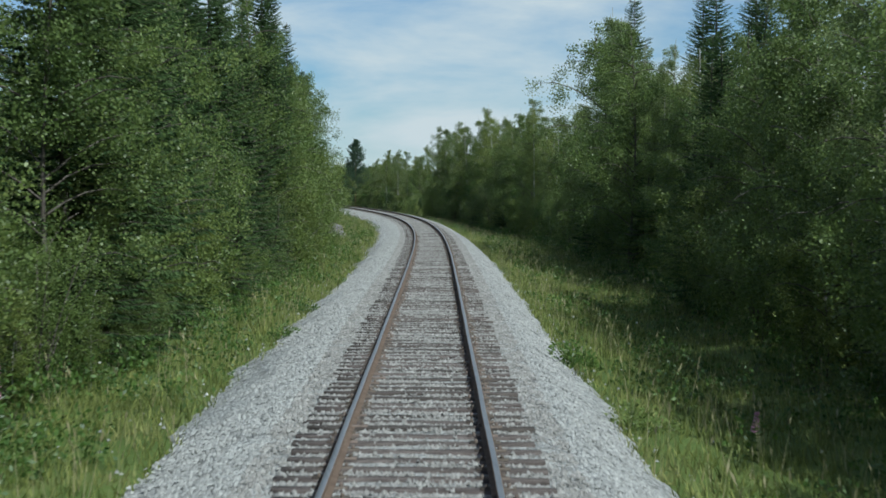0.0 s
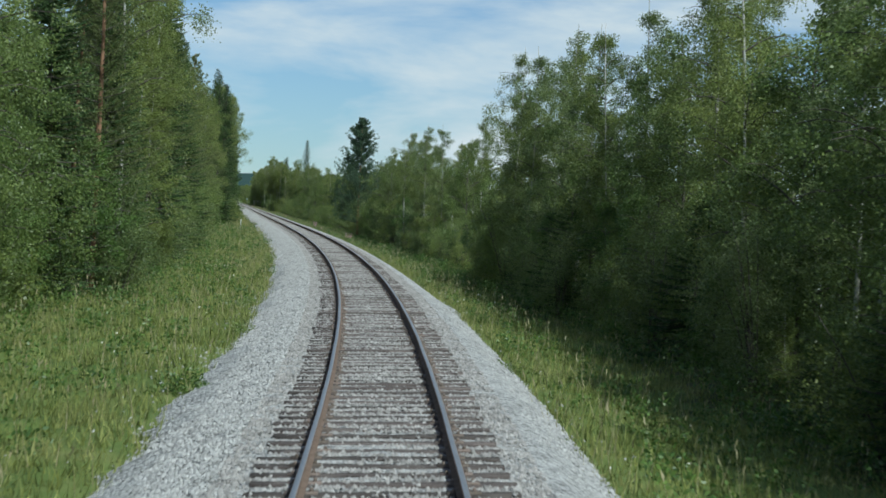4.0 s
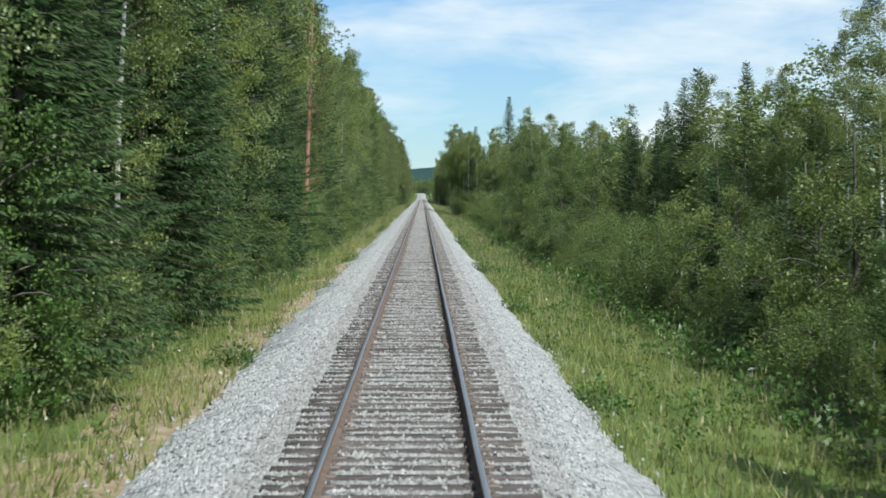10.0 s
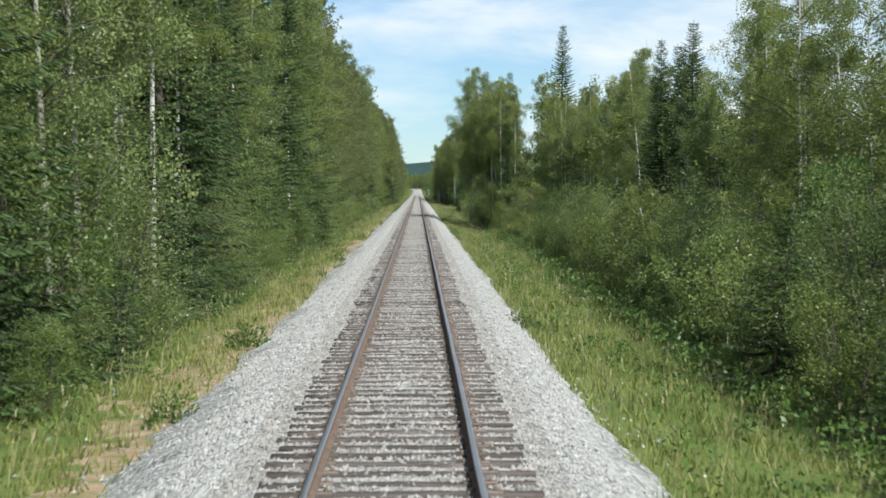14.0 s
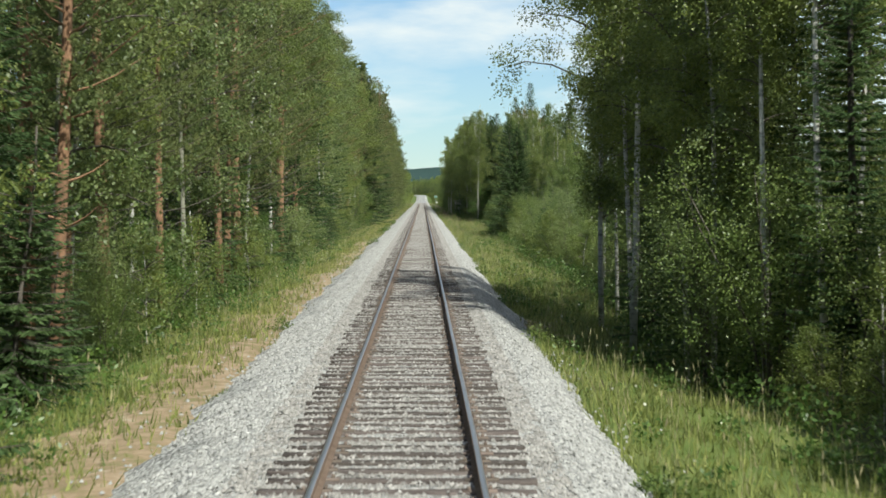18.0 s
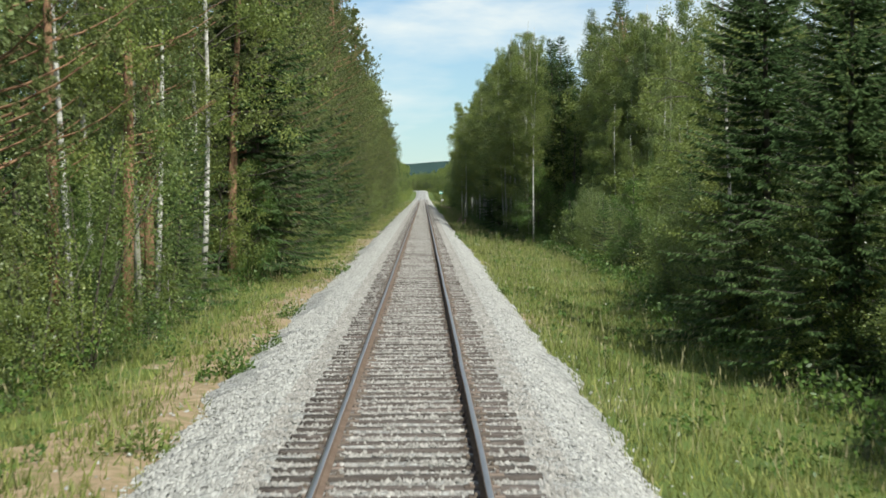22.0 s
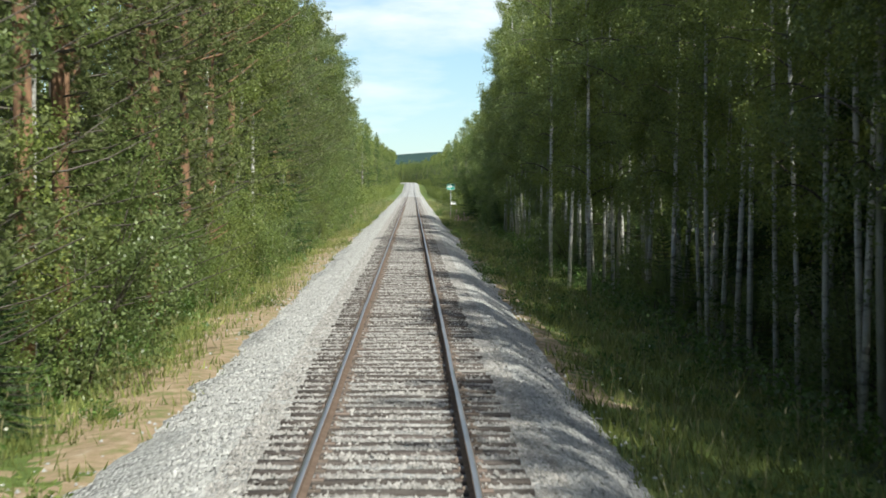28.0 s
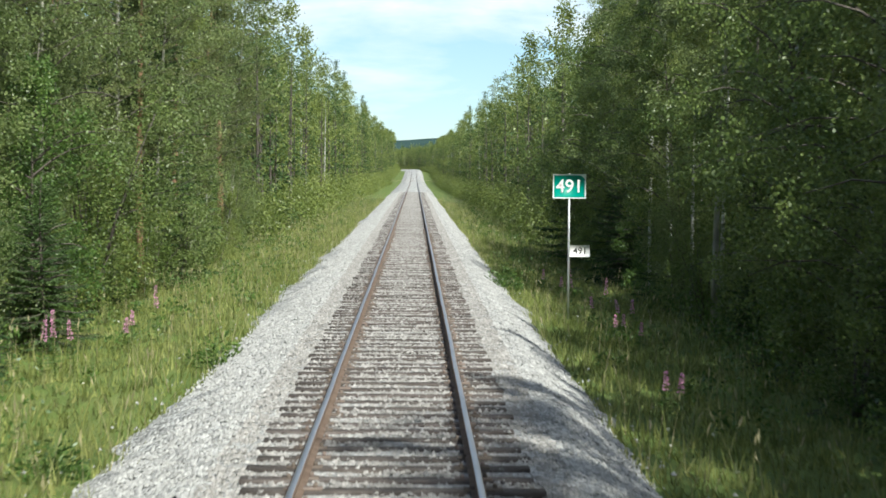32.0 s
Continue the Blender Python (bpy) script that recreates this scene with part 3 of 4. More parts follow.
def spruce(height=15.0, spread=2.3, twig=0.27, step=0.25, fine=2.8, leafmat=None, bark=None, low=0.06, lift=0.0, slim=0.2, full=0.0):
    wood, crown = Shape(), Shape()
    stem = bent(height, 0.15)
    wood.tube(stem, np.linspace(0.011 * height, 0.015, len(stem)), 8)
    z = low * height
    while z < height - 0.15:
        t = z / height
        reach = spread * ((1 - t) ** 0.72 if not full else min(1, (1 - t) * full) ** 0.7) + 0.12
        for b in range(9):
            a = rng.uniform(0, 6.28)
            ln = reach * rng.uniform(0.65, 1.12)
            q = np.linspace(0, 1, 4)[:, None]
            sag = -0.42 * (1 - t) + 0.35 * t + lift
            line = on(stem, t) + np.array([math.cos(a), math.sin(a), 0]) * ln * q + np.array([0, 0, 1.0]) * ln * (sag * q + 0.18 * q ** 3)
            if ln > 0.6:
                wood.tube(line, np.linspace(0.011, 0.003, 4), 3, cap=False)
            m = max(9, int(ln / 0.11 * fine)) * 2
            u = rng.uniform(0.06, 1.0, m)
            sidew = np.where(np.arange(m) % 2, 1.0, -1.0)
            out = np.array([math.cos(a), math.sin(a), sag])
            across = np.array([-math.sin(a), math.cos(a), 0])
            d = out + across * (sidew * rng.uniform(0.5, 1.1, m))[:, None] + np.array([0, 0, -1 + 4 * lift]) * rng.uniform(0.0, 0.7, (m, 1))
            d /= np.linalg.norm(d, axis=1, keepdims=True)
            tl = twig * (0.45 + 0.6 * np.minimum(1, ln / 1.5)) * rng.uniform(0.6, 1.15, m) * (1.1 - 0.5 * u)
            crown.leaves(on(line, u) + d * (tl * 0.5)[:, None], d, tl, tl * slim, fold=0.05)
        z += step * rng.uniform(0.8, 1.2) * (1 - 0.5 * t)
    return wood.mesh("trunk", [bark or DARK_BARK], True), crown.mesh("crown", [leafmat or SPRUCE_LEAF])


def pine(height=15.0, limbs=30, low=0.45, tufts=7, needles=22, spread=1.9, size=0.2, cone=0.0, leafmat=None):
    wood, crown = Shape(), Shape()
    stem = bent(height, 0.4)
    wood.tube(stem, np.linspace(0.0105 * height, 0.02, len(stem)), 8)
    for n in range(limbs + 8):
        dead = n >= limbs
        t = low * rng.uniform(0.5, 1.0) if dead else low + (0.985 - low) * (n + rng.uniform(0, 1)) / limbs
        a = rng.uniform(0, 6.28)
        ln = 0.9 if dead else spread * (0.35 + 0.75 * math.sin(math.pi * min(0.95, 0.3 + 0.65 * (t - low) / (1 - low)))) * rng.uniform(0.6, 1.1)
        if cone:
            ln = spread * min(1.0, 1.08 * (1 - t) ** 0.75 * cone) * rng.uniform(0.55, 1.1)
        q = np.linspace(0, 1, 4)[:, None]
        line = on(stem, t) + np.array([math.cos(a), math.sin(a), 0.18 if not cone else 0.5 * t - 0.1]) * ln * q + np.array([0, 0, 0.3 * ln]) * q ** 2
        wood.tube(line, np.linspace(0.03, 0.008, 4) * (0.6 if cone else 1), 4, 1, cap=False)
        if dead:
            continue
        for k in range(tufts):
            c = on(line, min(1, (0.3 if not cone else 0.12) + (0.75 if not cone else 0.9) * (k + rng.uniform(0, 1)) / tufts)) + rng.normal(0, 0.12 if not cone else 0.075, 3) * (0.6 + ln * 0.5) * ([1, 1, 1] if not cone else [1.2, 1.2, 0.6])
            d = rng.normal(0, 1, (needles, 3)) + [0.5 * math.cos(a), 0.5 * math.sin(a), 0.7]
            d /= np.linalg.norm(d, axis=1, keepdims=True)
            ll = size * rng.uniform(0.8, 1.7, needles)
            crown.leaves(c + d * (ll * 0.55)[:, None], d, ll, ll * 0.17, fold=0.03)
    return wood.mesh("trunk", [PINE_BARK, DARK_BARK if cone else PINE_BARK], True), crown.mesh("crown", [leafmat or PINE_LEAF])


KINDS = {
    "birch_tree": ("slender birch tree with a white trunk and fine green leaves", "tree",
                   [birch(14, 21600, leaf=0.069, spread=2.0), birch(15, 21600, leaf=0.069, spread=1.7, low=0.35), birch(13, 20800, leaf=0.069, spread=2.3, low=0.2), birch(15, 18400, leaf=0.069, low=0.5, spread=1.8)]),
    "silver_birch": ("tall silver birch with a thin white trunk and a high crown", "tree",
                     [birch(16, 20000, leaf=0.069, low=0.26, spread=1.7, stout=0.0046), birch(17, 20000, leaf=0.069, low=0.38, spread=1.8, stout=0.0046), birch(15, 18400, leaf=0.069, low=0.2, spread=1.6, stout=0.0046)]),
    "aspen_tree": ("tall aspen tree with a grey-green trunk and light leaves", "tree",
                   [birch(14, 20000, leaf=0.074, spread=2.1, low=0.18, leafmat=ASPEN_LEAF, bark=ASPEN_BARK),
                    birch(15, 20000, leaf=0.074, spread=1.8, low=0.25, leafmat=ASPEN_LEAF, bark=ASPEN_BARK)]),
    "spruce_tree": ("dark green spruce tree with drooping branches", "tree", [spruce(15), spruce(14, 1.9), spruce(12, 2.1)]),
    "broad_spruce": ("broad dark green spruce with long hanging boughs", "tree", [spruce(11.5, 3.0, 0.3, 0.24, 2.6)]),
    "pine_tree": ("tall pine tree with a reddish trunk and a high crown", "tree", [pine(15, low=0.3, limbs=44, tufts=17, needles=46, size=0.074), pine(16, low=0.45, limbs=40, tufts=17, needles=46, size=0.074), pine(13, low=0.2, spread=2.1, limbs=46, tufts=17, needles=46, size=0.074)]),
    "alder_tree": ("dense broadleaf alder tree, leafy down to the ground", "tree",
                   [birch(10, 20000, leaf=0.076, spread=2.3, low=0.06, limbs=34, leafmat=ALDER_LEAF, bark=DARK_BARK),
                    birch(9, 20000, leaf=0.076, spread=2.6, low=0.04, limbs=34, leafmat=ALDER_LEAF, bark=DARK_BARK)]),
    "rowan_tree": ("half-grown rowan tree with feathery green leaves", "tree",
                   [birch(6, 10400, leaf=0.070, spread=1.4, low=0.06, limbs=24, leafmat=HERB, bark=DARK_BARK),
                    birch(5, 10400, leaf=0.070, spread=1.6, low=0.05, limbs=24, leafmat=BIRCH_LEAF, bark=DARK_BARK)]),
    "willow_tree": ("half-grown willow with dense grey-green leaves", "tree",
                    [bush(5.5, 13800, 0.070, 1.9, 8), bush(6.2, 13800, 0.070, 1.7, 7, ASPEN_LEAF)]),
    "lone_pine": ("broad pine tree with branches low on its reddish trunk", "tree", [pine(12.5, 190, 0.15, 34, 24, 3.6, 0.105, 1.25, BLUE_PINE)]),
    "bushy_pine": ("dense pine tree with yellow-green needles on low branches", "tree",
                   [pine(14, 86, 0.10, 24, 40, 2.9, 0.07, 1.45), pine(15, 86, 0.2, 24, 40, 2.6, 0.07, 1.5), pine(14, 80, 0.28, 24, 40, 2.7, 0.07, 1.6)]),
    "willow_bush": ("leafy green willow bush at the forest edge", "bush", [bush(3.6, 9600, 0.069), bush(4.2, 10200, 0.069, spread=1.9), bush(2.6, 6900, 0.066)]),
    "birch_sapling": ("light green birch sapling at the forest edge", "sapling",
                      [birch(4.2, 4600, leaf=0.069, spread=0.95, low=0.08, limbs=18), birch(3.6, 4200, leaf=0.069, spread=0.8, low=0.05, limbs=16)]),
    "hazel_bush": ("rounded light green bush at the forest edge", "bush", [bush(3.0, 8000, 0.066, 1.5, 8, BIRCH_LEAF), bush(2.4, 6900, 0.066, 1.4, 8, ASPEN_LEAF)]),
    "young_spruce": ("young dark green spruce at the forest edge", "tree", [spruce(4.5, 1.35, 0.24, 0.2), spruce(3.4, 1.1, 0.22, 0.18)]),
}
NATURAL = {kind: [max(v.co.z for v in shape[1].vertices) for shape in row[2]] for kind, row in KINDS.items()}


def plant(kind, s, n, height, turn=None, pick=None):
    label, category, shapes = KINDS[kind]
    pick = rng.integers(len(shapes)) if pick is None else pick
    k = height / NATURAL[kind][pick]
    low = category == "bush"
    root = tagged(new(kind, shapes[pick][1] if low else None), label, category, group="forest beside the line")
    th = rng.uniform(0, 6.28) if turn is None else turn
    if 1096 < s < 1110 and 0 < n < 8.6:
        n += 1.5       # trees set back so their shade stays off the kilometre sign
    spot = at(s, n, float(land_z(s, n)) - 0.06)
    wide = k * rng.uniform(0.88, 1.12)
    root.matrix_basis = Matrix.LocRotScale(spot.tolist(), Euler((rng.normal(0, 0.02), rng.normal(0, 0.02), th)), (wide, wide, k))
    for me in shapes[pick][:1 if low else 2]:
        part(me.name.split(".")[0], me, root)
    return root


# stretches of forest: from, to, side, front distance, height range, kinds with weights
LEFT_EDGE = [
    # spruces outnumber alders here so their darker green stands in for cloud shade
    (-30, 110, -1, 6.9, (10, 14), "spruce_tree 6 alder_tree 2"),
    (110, 196, -1, 10.6, (10, 14), "alder_tree 3 birch_tree 1 spruce_tree 4"),
    (196, 330, -1, 9.2, (11, 15), "bushy_pine 3 spruce_tree 4 birch_tree 2 alder_tree 1"),
    (330, 420, -1, 6.8, (14, 18), "spruce_tree 6 birch_tree 2 aspen_tree 1"),
    (420, 600, -1, 6.7, (13, 18), "silver_birch 3 spruce_tree 2 aspen_tree 3"),
    (600, 700, -1, 6.9, (14.5, 18.5), "bushy_pine 3 pine_tree 2 silver_birch 1 aspen_tree 2 spruce_tree 1"),
    (700, 800, -1, 7.2, (15, 19), "pine_tree 3 birch_tree 3 aspen_tree 2 spruce_tree 2"),
    (800, 900, -1, 6.5, (16, 20), "pine_tree 1 bushy_pine 4 birch_tree 1 spruce_tree 4"),
    (900, 1010, -1, 6.4, (15.5, 19), "bushy_pine 6 pine_tree 2 birch_tree 2 aspen_tree 1"),
    (1010, 1080, -1, 6.2, (13, 17), "silver_birch 2 bushy_pine 3 aspen_tree 3 spruce_tree 1"),
    (1080, 1150, -1, 8.2, (13, 17), "silver_birch 2 bushy_pine 3 aspen_tree 3 spruce_tree 1"),
]
RIGHT_EDGE_FIRST = [
    (-30, 62, 1, 9.0, (9, 12), "alder_tree 3 aspen_tree 1 spruce_tree 3"),
    (62, 148, 1, 9.5, (8.6, 11.0), "alder_tree 4 aspen_tree 2 birch_tree 1"),
    (148, 200, 1, 8.3, (10.0, 12.4), "alder_tree 4 aspen_tree 2 birch_tree 1"),
    (200, 227, 1, 7.4, (9.5, 12.0), "aspen_tree 3 birch_tree 2 alder_tree 2"),
    (227, 257, 1, 7.6, (2.6, 3.8), "willow_bush 3 birch_sapling 2 hazel_bush 2 young_spruce 1"),
    (257, 326, 1, 7.2, (7.6, 10.2), "birch_tree 3 alder_tree 3 aspen_tree 1"),
    (326, 420, 1, 7.4, (6.5, 9.5), "birch_tree 2 spruce_tree 3 alder_tree 2"),
    (420, 500, 1, 7.0, (6.7, 8.9), "birch_tree 3 spruce_tree 3 alder_tree 2"),
    (500, 560, 1, 7.0, (8.7, 11.5), "birch_tree 3 spruce_tree 3 alder_tree 2"),
    (560, 602, 1, 7.6, (9.6, 12.2), "birch_tree 4 aspen_tree 3 spruce_tree 1"),
]
RIGHT_EDGE_LATER = [
    (602, 634, 1, 7.4, (9, 12.5), "birch_tree 4 aspen_tree 3 spruce_tree 1"),
    (634, 655, 1, 6.9, (12, 15), "birch_tree 3 aspen_tree 2"),
    (655, 735, 1, 7.7, (4.4, 6.4), "alder_tree 4 birch_tree 2 spruce_tree 1"),
    (735, 760, 1, 7.8, (7.0, 9.5), "birch_tree 3 spruce_tree 1 alder_tree 4"),
    (760, 796, 1, 8.0, (8.5, 11.5), "birch_tree 3 spruce_tree 2 aspen_tree 2"),
    (796, 846, 1, 9.2, (5.6, 7.8), "birch_tree 3 spruce_tree 1 alder_tree 4"),
    (846, 866, 1, 9.2, (8, 11), "birch_tree 3 spruce_tree 1 alder_tree 3"),
    (866, 880, 1, 8.6, (13, 16), "silver_birch 3 spruce_tree 2 alder_tree 2"),
    (880, 925, 1, 7.5, (15, 18), "silver_birch 6 aspen_tree 2 spruce_tree 1"),
    (925, 1080, 1, 7.4, (14.5, 18), "silver_birch 8 aspen_tree 2"),
    (1080, 1150, 1, 8.1, (12, 16), "silver_birch 3 alder_tree 3 aspen_tree 1"),
]
FOREST = LEFT_EDGE + RIGHT_EDGE_FIRST + RIGHT_EDGE_LATER


def front_at(s, side):
    """How far from the line the forest edge stands."""
    rows = sorted((a, f) for a, b, d, f, _, _ in FOREST if d == side)
    starts, fronts = np.array(rows).T
    return fronts[np.clip(np.searchsorted(starts, s) - 1, 0, len(fronts) - 1)]


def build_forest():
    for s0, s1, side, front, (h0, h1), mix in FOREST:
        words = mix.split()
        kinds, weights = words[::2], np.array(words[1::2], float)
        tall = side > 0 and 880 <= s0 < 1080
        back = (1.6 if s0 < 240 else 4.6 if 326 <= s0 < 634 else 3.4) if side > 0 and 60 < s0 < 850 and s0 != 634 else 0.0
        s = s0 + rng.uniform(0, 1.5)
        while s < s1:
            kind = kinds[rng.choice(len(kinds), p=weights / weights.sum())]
            if (side > 0 and 899 < s < 907) or (side < 0 and 426 < s < 437):      # small clearings: the right one lets sun through, the left bares a pine
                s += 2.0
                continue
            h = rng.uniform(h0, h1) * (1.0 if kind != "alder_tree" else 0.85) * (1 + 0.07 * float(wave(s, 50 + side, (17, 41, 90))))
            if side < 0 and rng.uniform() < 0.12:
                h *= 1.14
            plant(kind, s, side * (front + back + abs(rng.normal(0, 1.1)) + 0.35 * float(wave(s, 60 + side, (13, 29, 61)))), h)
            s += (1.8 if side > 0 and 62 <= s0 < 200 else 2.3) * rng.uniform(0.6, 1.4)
        # second row, spruces up to 988, added to block light and darken the stand
        s = s0 + 1.0
        while s < s1 and tall:
            plant(("silver_birch", "alder_tree", "aspen_tree")[rng.integers(3)] if s > 988 else "spruce_tree", s, side * (front + 3.4 + rng.uniform(0, 1.5)), rng.uniform(14, 18))
            s += (5.0 if s > 988 else 2.2) * rng.uniform(0.6, 1.4)
        s = s0 + 1.0
        while s < s1 and side > 0 and s0 == 1080:
            plant("spruce_tree", s, front + 3.6 + rng.uniform(0, 1.5), rng.uniform(13, 16))
            s += 2.6 * rng.uniform(0.6, 1.4)
        # half-grown trees under the edge
        s = s0 + rng.uniform(0, 3)
        while s < s1 and not tall:
            kind = ("willow_tree", "willow_tree", "rowan_tree", "rowan_tree", "young_spruce")[rng.integers(5)]
            plant(kind, s, side * (front + rng.uniform(-0.3, 0.8) + 0.4 * back), rng.uniform(3.0, 6.5 if not back else 5.2) * (0.6 if side > 0 and s0 == 227 else 1.0))
            s += (4.7 if not back else 3.4) * (1.7 if side < 0 and 600 <= s0 < 900 else 1.0) * rng.uniform(0.5, 1.5)
        # saplings and bushes along the edge
        s = s0 + rng.uniform(0, 3)
        while s < s1:
            kind = ("willow_bush", "hazel_bush", "birch_sapling", "young_spruce")[rng.integers(4)]
            plant(kind, s, side * (front - rng.uniform(-0.2, 0.9) + (1.3 if side > 0 else 0.0)), rng.uniform(1.4, 3.8))
            s += (3.4 if not back else 3.3) * (1.7 if side < 0 and 600 <= s0 < 900 else 1.0) * rng.uniform(0.5, 1.5)


def woods_stretch(length=24.0):
    """A stretch of woods four trees deep, leafy to the ground, about 14 m high."""
    shape = Shape()
    for away, step in ((0.0, 2.6), (3.2, 3.2), (7.5, 4.0), (12.5, 4.8)):
        for y in np.arange(0, length, step):
            x, y = away + rng.uniform(0, 3), y + rng.uniform(-1, 1)
            height, conifer = rng.uniform(10.5, 15.5), rng.uniform() < 0.45
            shape.tube([(x, y, 0), (x + rng.normal(0, 0.2), y, height * 0.76)], [0.010 * height, 0.02], 5, 2 if conifer or rng.uniform() < 0.75 else 3, cap=False)
            limbs = 70 if conifer else 34
            t = np.sort(rng.uniform(0.06 if conifer else 0.1, 1, limbs))
            reach = 1.9 * (1 - t) ** 0.8 + 0.15 if conifer else 1.9 * np.sin(np.pi * np.clip(0.15 + 0.83 * t, 0, 1)) ** 0.7
            a = rng.uniform(0, 6.28, limbs)
            out = np.stack([np.cos(a), np.sin(a), np.full(limbs, -0.35 if conifer else 0.35)], 1) * (reach * rng.uniform(0.6, 1.1, limbs))[:, None]
            m = 1000 if conifer else 1500
            k = rng.integers(limbs, size=m)
            u = rng.uniform(0.15, 1.0, m)[:, None]
            c = np.array([x, y, 0]) + np.stack([np.zeros(limbs), np.zeros(limbs), t * height], 1)[k] + out[k] * u + rng.normal(0, 0.12 if conifer else 0.26, (m, 3))
            d = (out[k] / np.linalg.norm(out[k], axis=1, keepdims=True) + rng.normal(0, 0.5, (m, 3))) if conifer else rng.normal(0, 1, (m, 3)) + [0, 0, -0.4]
            ln = rng.uniform(0.7, 1.3, m) * (0.36 * (1 - 0.5 * t[k]) if conifer else 0.18)
            shape.leaves(c, d, ln, ln * (0.3 if conifer else 0.7), 0 if conifer else 1)
    m = 6500       # shrubs along the edge
    mid = np.stack([rng.uniform(-1.6, 1.4, 40), rng.uniform(-0.5, length + 0.5, 40), rng.uniform(0.3, 2.6, 40)], 1)
    c = mid[rng.integers(40, size=m)] + rng.normal(0, 1, (m, 3)) * [0.5, 0.6, 0.55]
    c[:, 2] = np.abs(c[:, 2])
    ln = rng.uniform(0.1, 0.2, m)
    shape.leaves(c, rng.normal(0, 1, (m, 3)), ln, 0.7 * ln, 1)
    return shape.mesh("woods", [SPRUCE_LEAF, BIRCH_LEAF, DARK_BARK, BIRCH_BARK])


def woods_height(s, side):
    if side < 0:
        return 10.5 if s < 200 else 13.5 if s < 600 else 15.0
    marks = [(-100, 11), (40, 11), (80, 9.5), (215, 9.5), (228, 3.2), (255, 3.2), (268, 6), (300, 7), (430, 8.5), (545, 8), (600, 8), (622, 11.5), (634, 14), (646, 14), (656, 7), (665, 3.4), (735, 3.8), (765, 8), (790, 7), (800, 4.5), (845, 5.5), (875, 14), (1080, 16), (1110, 13), (2400, 12)]
    return float(np.interp(s, *np.array(marks, float).T))


def build_deep_woods():
    kinds = [woods_stretch() for _ in range(4)]
    for side in (-1, 1):
        for n, s in enumerate(np.arange(-44, 2300, 23.0)):
            far = s > 1140
            ob = tagged(new("woods", kinds[rng.integers(4)]), "mixed spruce and birch woods beside the railway", "woods", kind="stuff")
            first = 11.4 if not far else 8.0 + rng.uniform(-0.4, 0.6)
            mid, th = at(s + 11.5, side * first, -1.45), float(np.interp(s + 11.5, LINE_S, LT))
            turned = Matrix.Rotation(th, 4, "Z") @ Matrix.Diagonal((side, 1.0, woods_height(s + 11.5, side) / 14.0, 1.0)) @ Matrix.Translation((0, -11.5, 0))
            ob.matrix_basis = Matrix.Translation(mid.tolist()) @ turned
            if far:       # a second stretch right behind keeps the far woods closed
                more = tagged(new("woods", kinds[rng.integers(4)]), "mixed spruce and birch woods beside the railway", "woods", kind="stuff")
                more.matrix_basis = ob.matrix_basis @ Matrix.Translation((9.0, 3.0, 0))


def build_wide_woods():
    """Forest that runs on to both sides of the line."""
    m = 5200
    s = rng.uniform(-150, 2300, m)
    n = np.where(rng.uniform(size=m) < 0.5, 1, -1) * (27 + rng.exponential(75, m))
    keep = ~((n > 0) & (n < 60) & (s > 60) & (s < 430) & (rng.uniform(size=m) < 0.6))
    s, n = s[keep], np.clip(n[keep], -420, 420)
    m = len(s)
    near = np.clip(n, -60, 60)
    spot = at(s, near, land_z(s, n))
    spot[:, 0] += n - near
    h = np.where((n > 0) & (s > 60) & (s < 850), rng.uniform(6, 11, m), rng.uniform(10, 17, m))
    conifer = rng.uniform(size=m) < 0.5
    shape = Shape()
    for close in (True, False):
        q = (np.abs(n) < 75) == close
        scatter_crowns(shape, spot[q], h[q], conifer[q], 70 if close else 24, 0.7 if close else 1.5)
    for p, q in zip(spot, h):
        shape.tube(np.array([(0, 0, 0), (0, 0, q * 0.85)]) + p, [0.011 * q, 0.03], 4, 2, cap=False)
    tagged(new("wide_woods", shape.mesh("wide_woods", [SPRUCE_LEAF, BIRCH_LEAF, DARK_BARK])), "mixed forest running on to both sides of the line", "woods", kind="stuff")


def scatter_crowns(shape, spot, h, conifer, k, size):
    m = len(h)
    t = rng.uniform(0.12, 1, (m, k))
    reach = np.where(conifer[:, None], 2.3 * (1 - t) ** 0.8 + 0.2, 2.2 * np.sin(np.pi * np.clip(0.15 + 0.83 * t, 0, 1)) ** 0.7)
    a = rng.uniform(0, 6.28, (m, k))
    r = reach * rng.uniform(0.4, 1.05, (m, k))
    c = np.stack([np.cos(a) * r, np.sin(a) * r, t * h[:, None]], -1) + spot[:, None]
    d = np.stack([np.cos(a), np.sin(a), np.full((m, k), -0.4)], -1) + rng.normal(0, 0.4, (m, k, 3))
    for which in (True, False):
        q = conifer == which
        mm = q.sum() * k
        shape.leaves(c[q].reshape(-1, 3), d[q].reshape(-1, 3), size * rng.uniform(0.7, 1.3, mm), 0.66 * size * rng.uniform(0.7, 1.3, mm), 0 if which else 1)


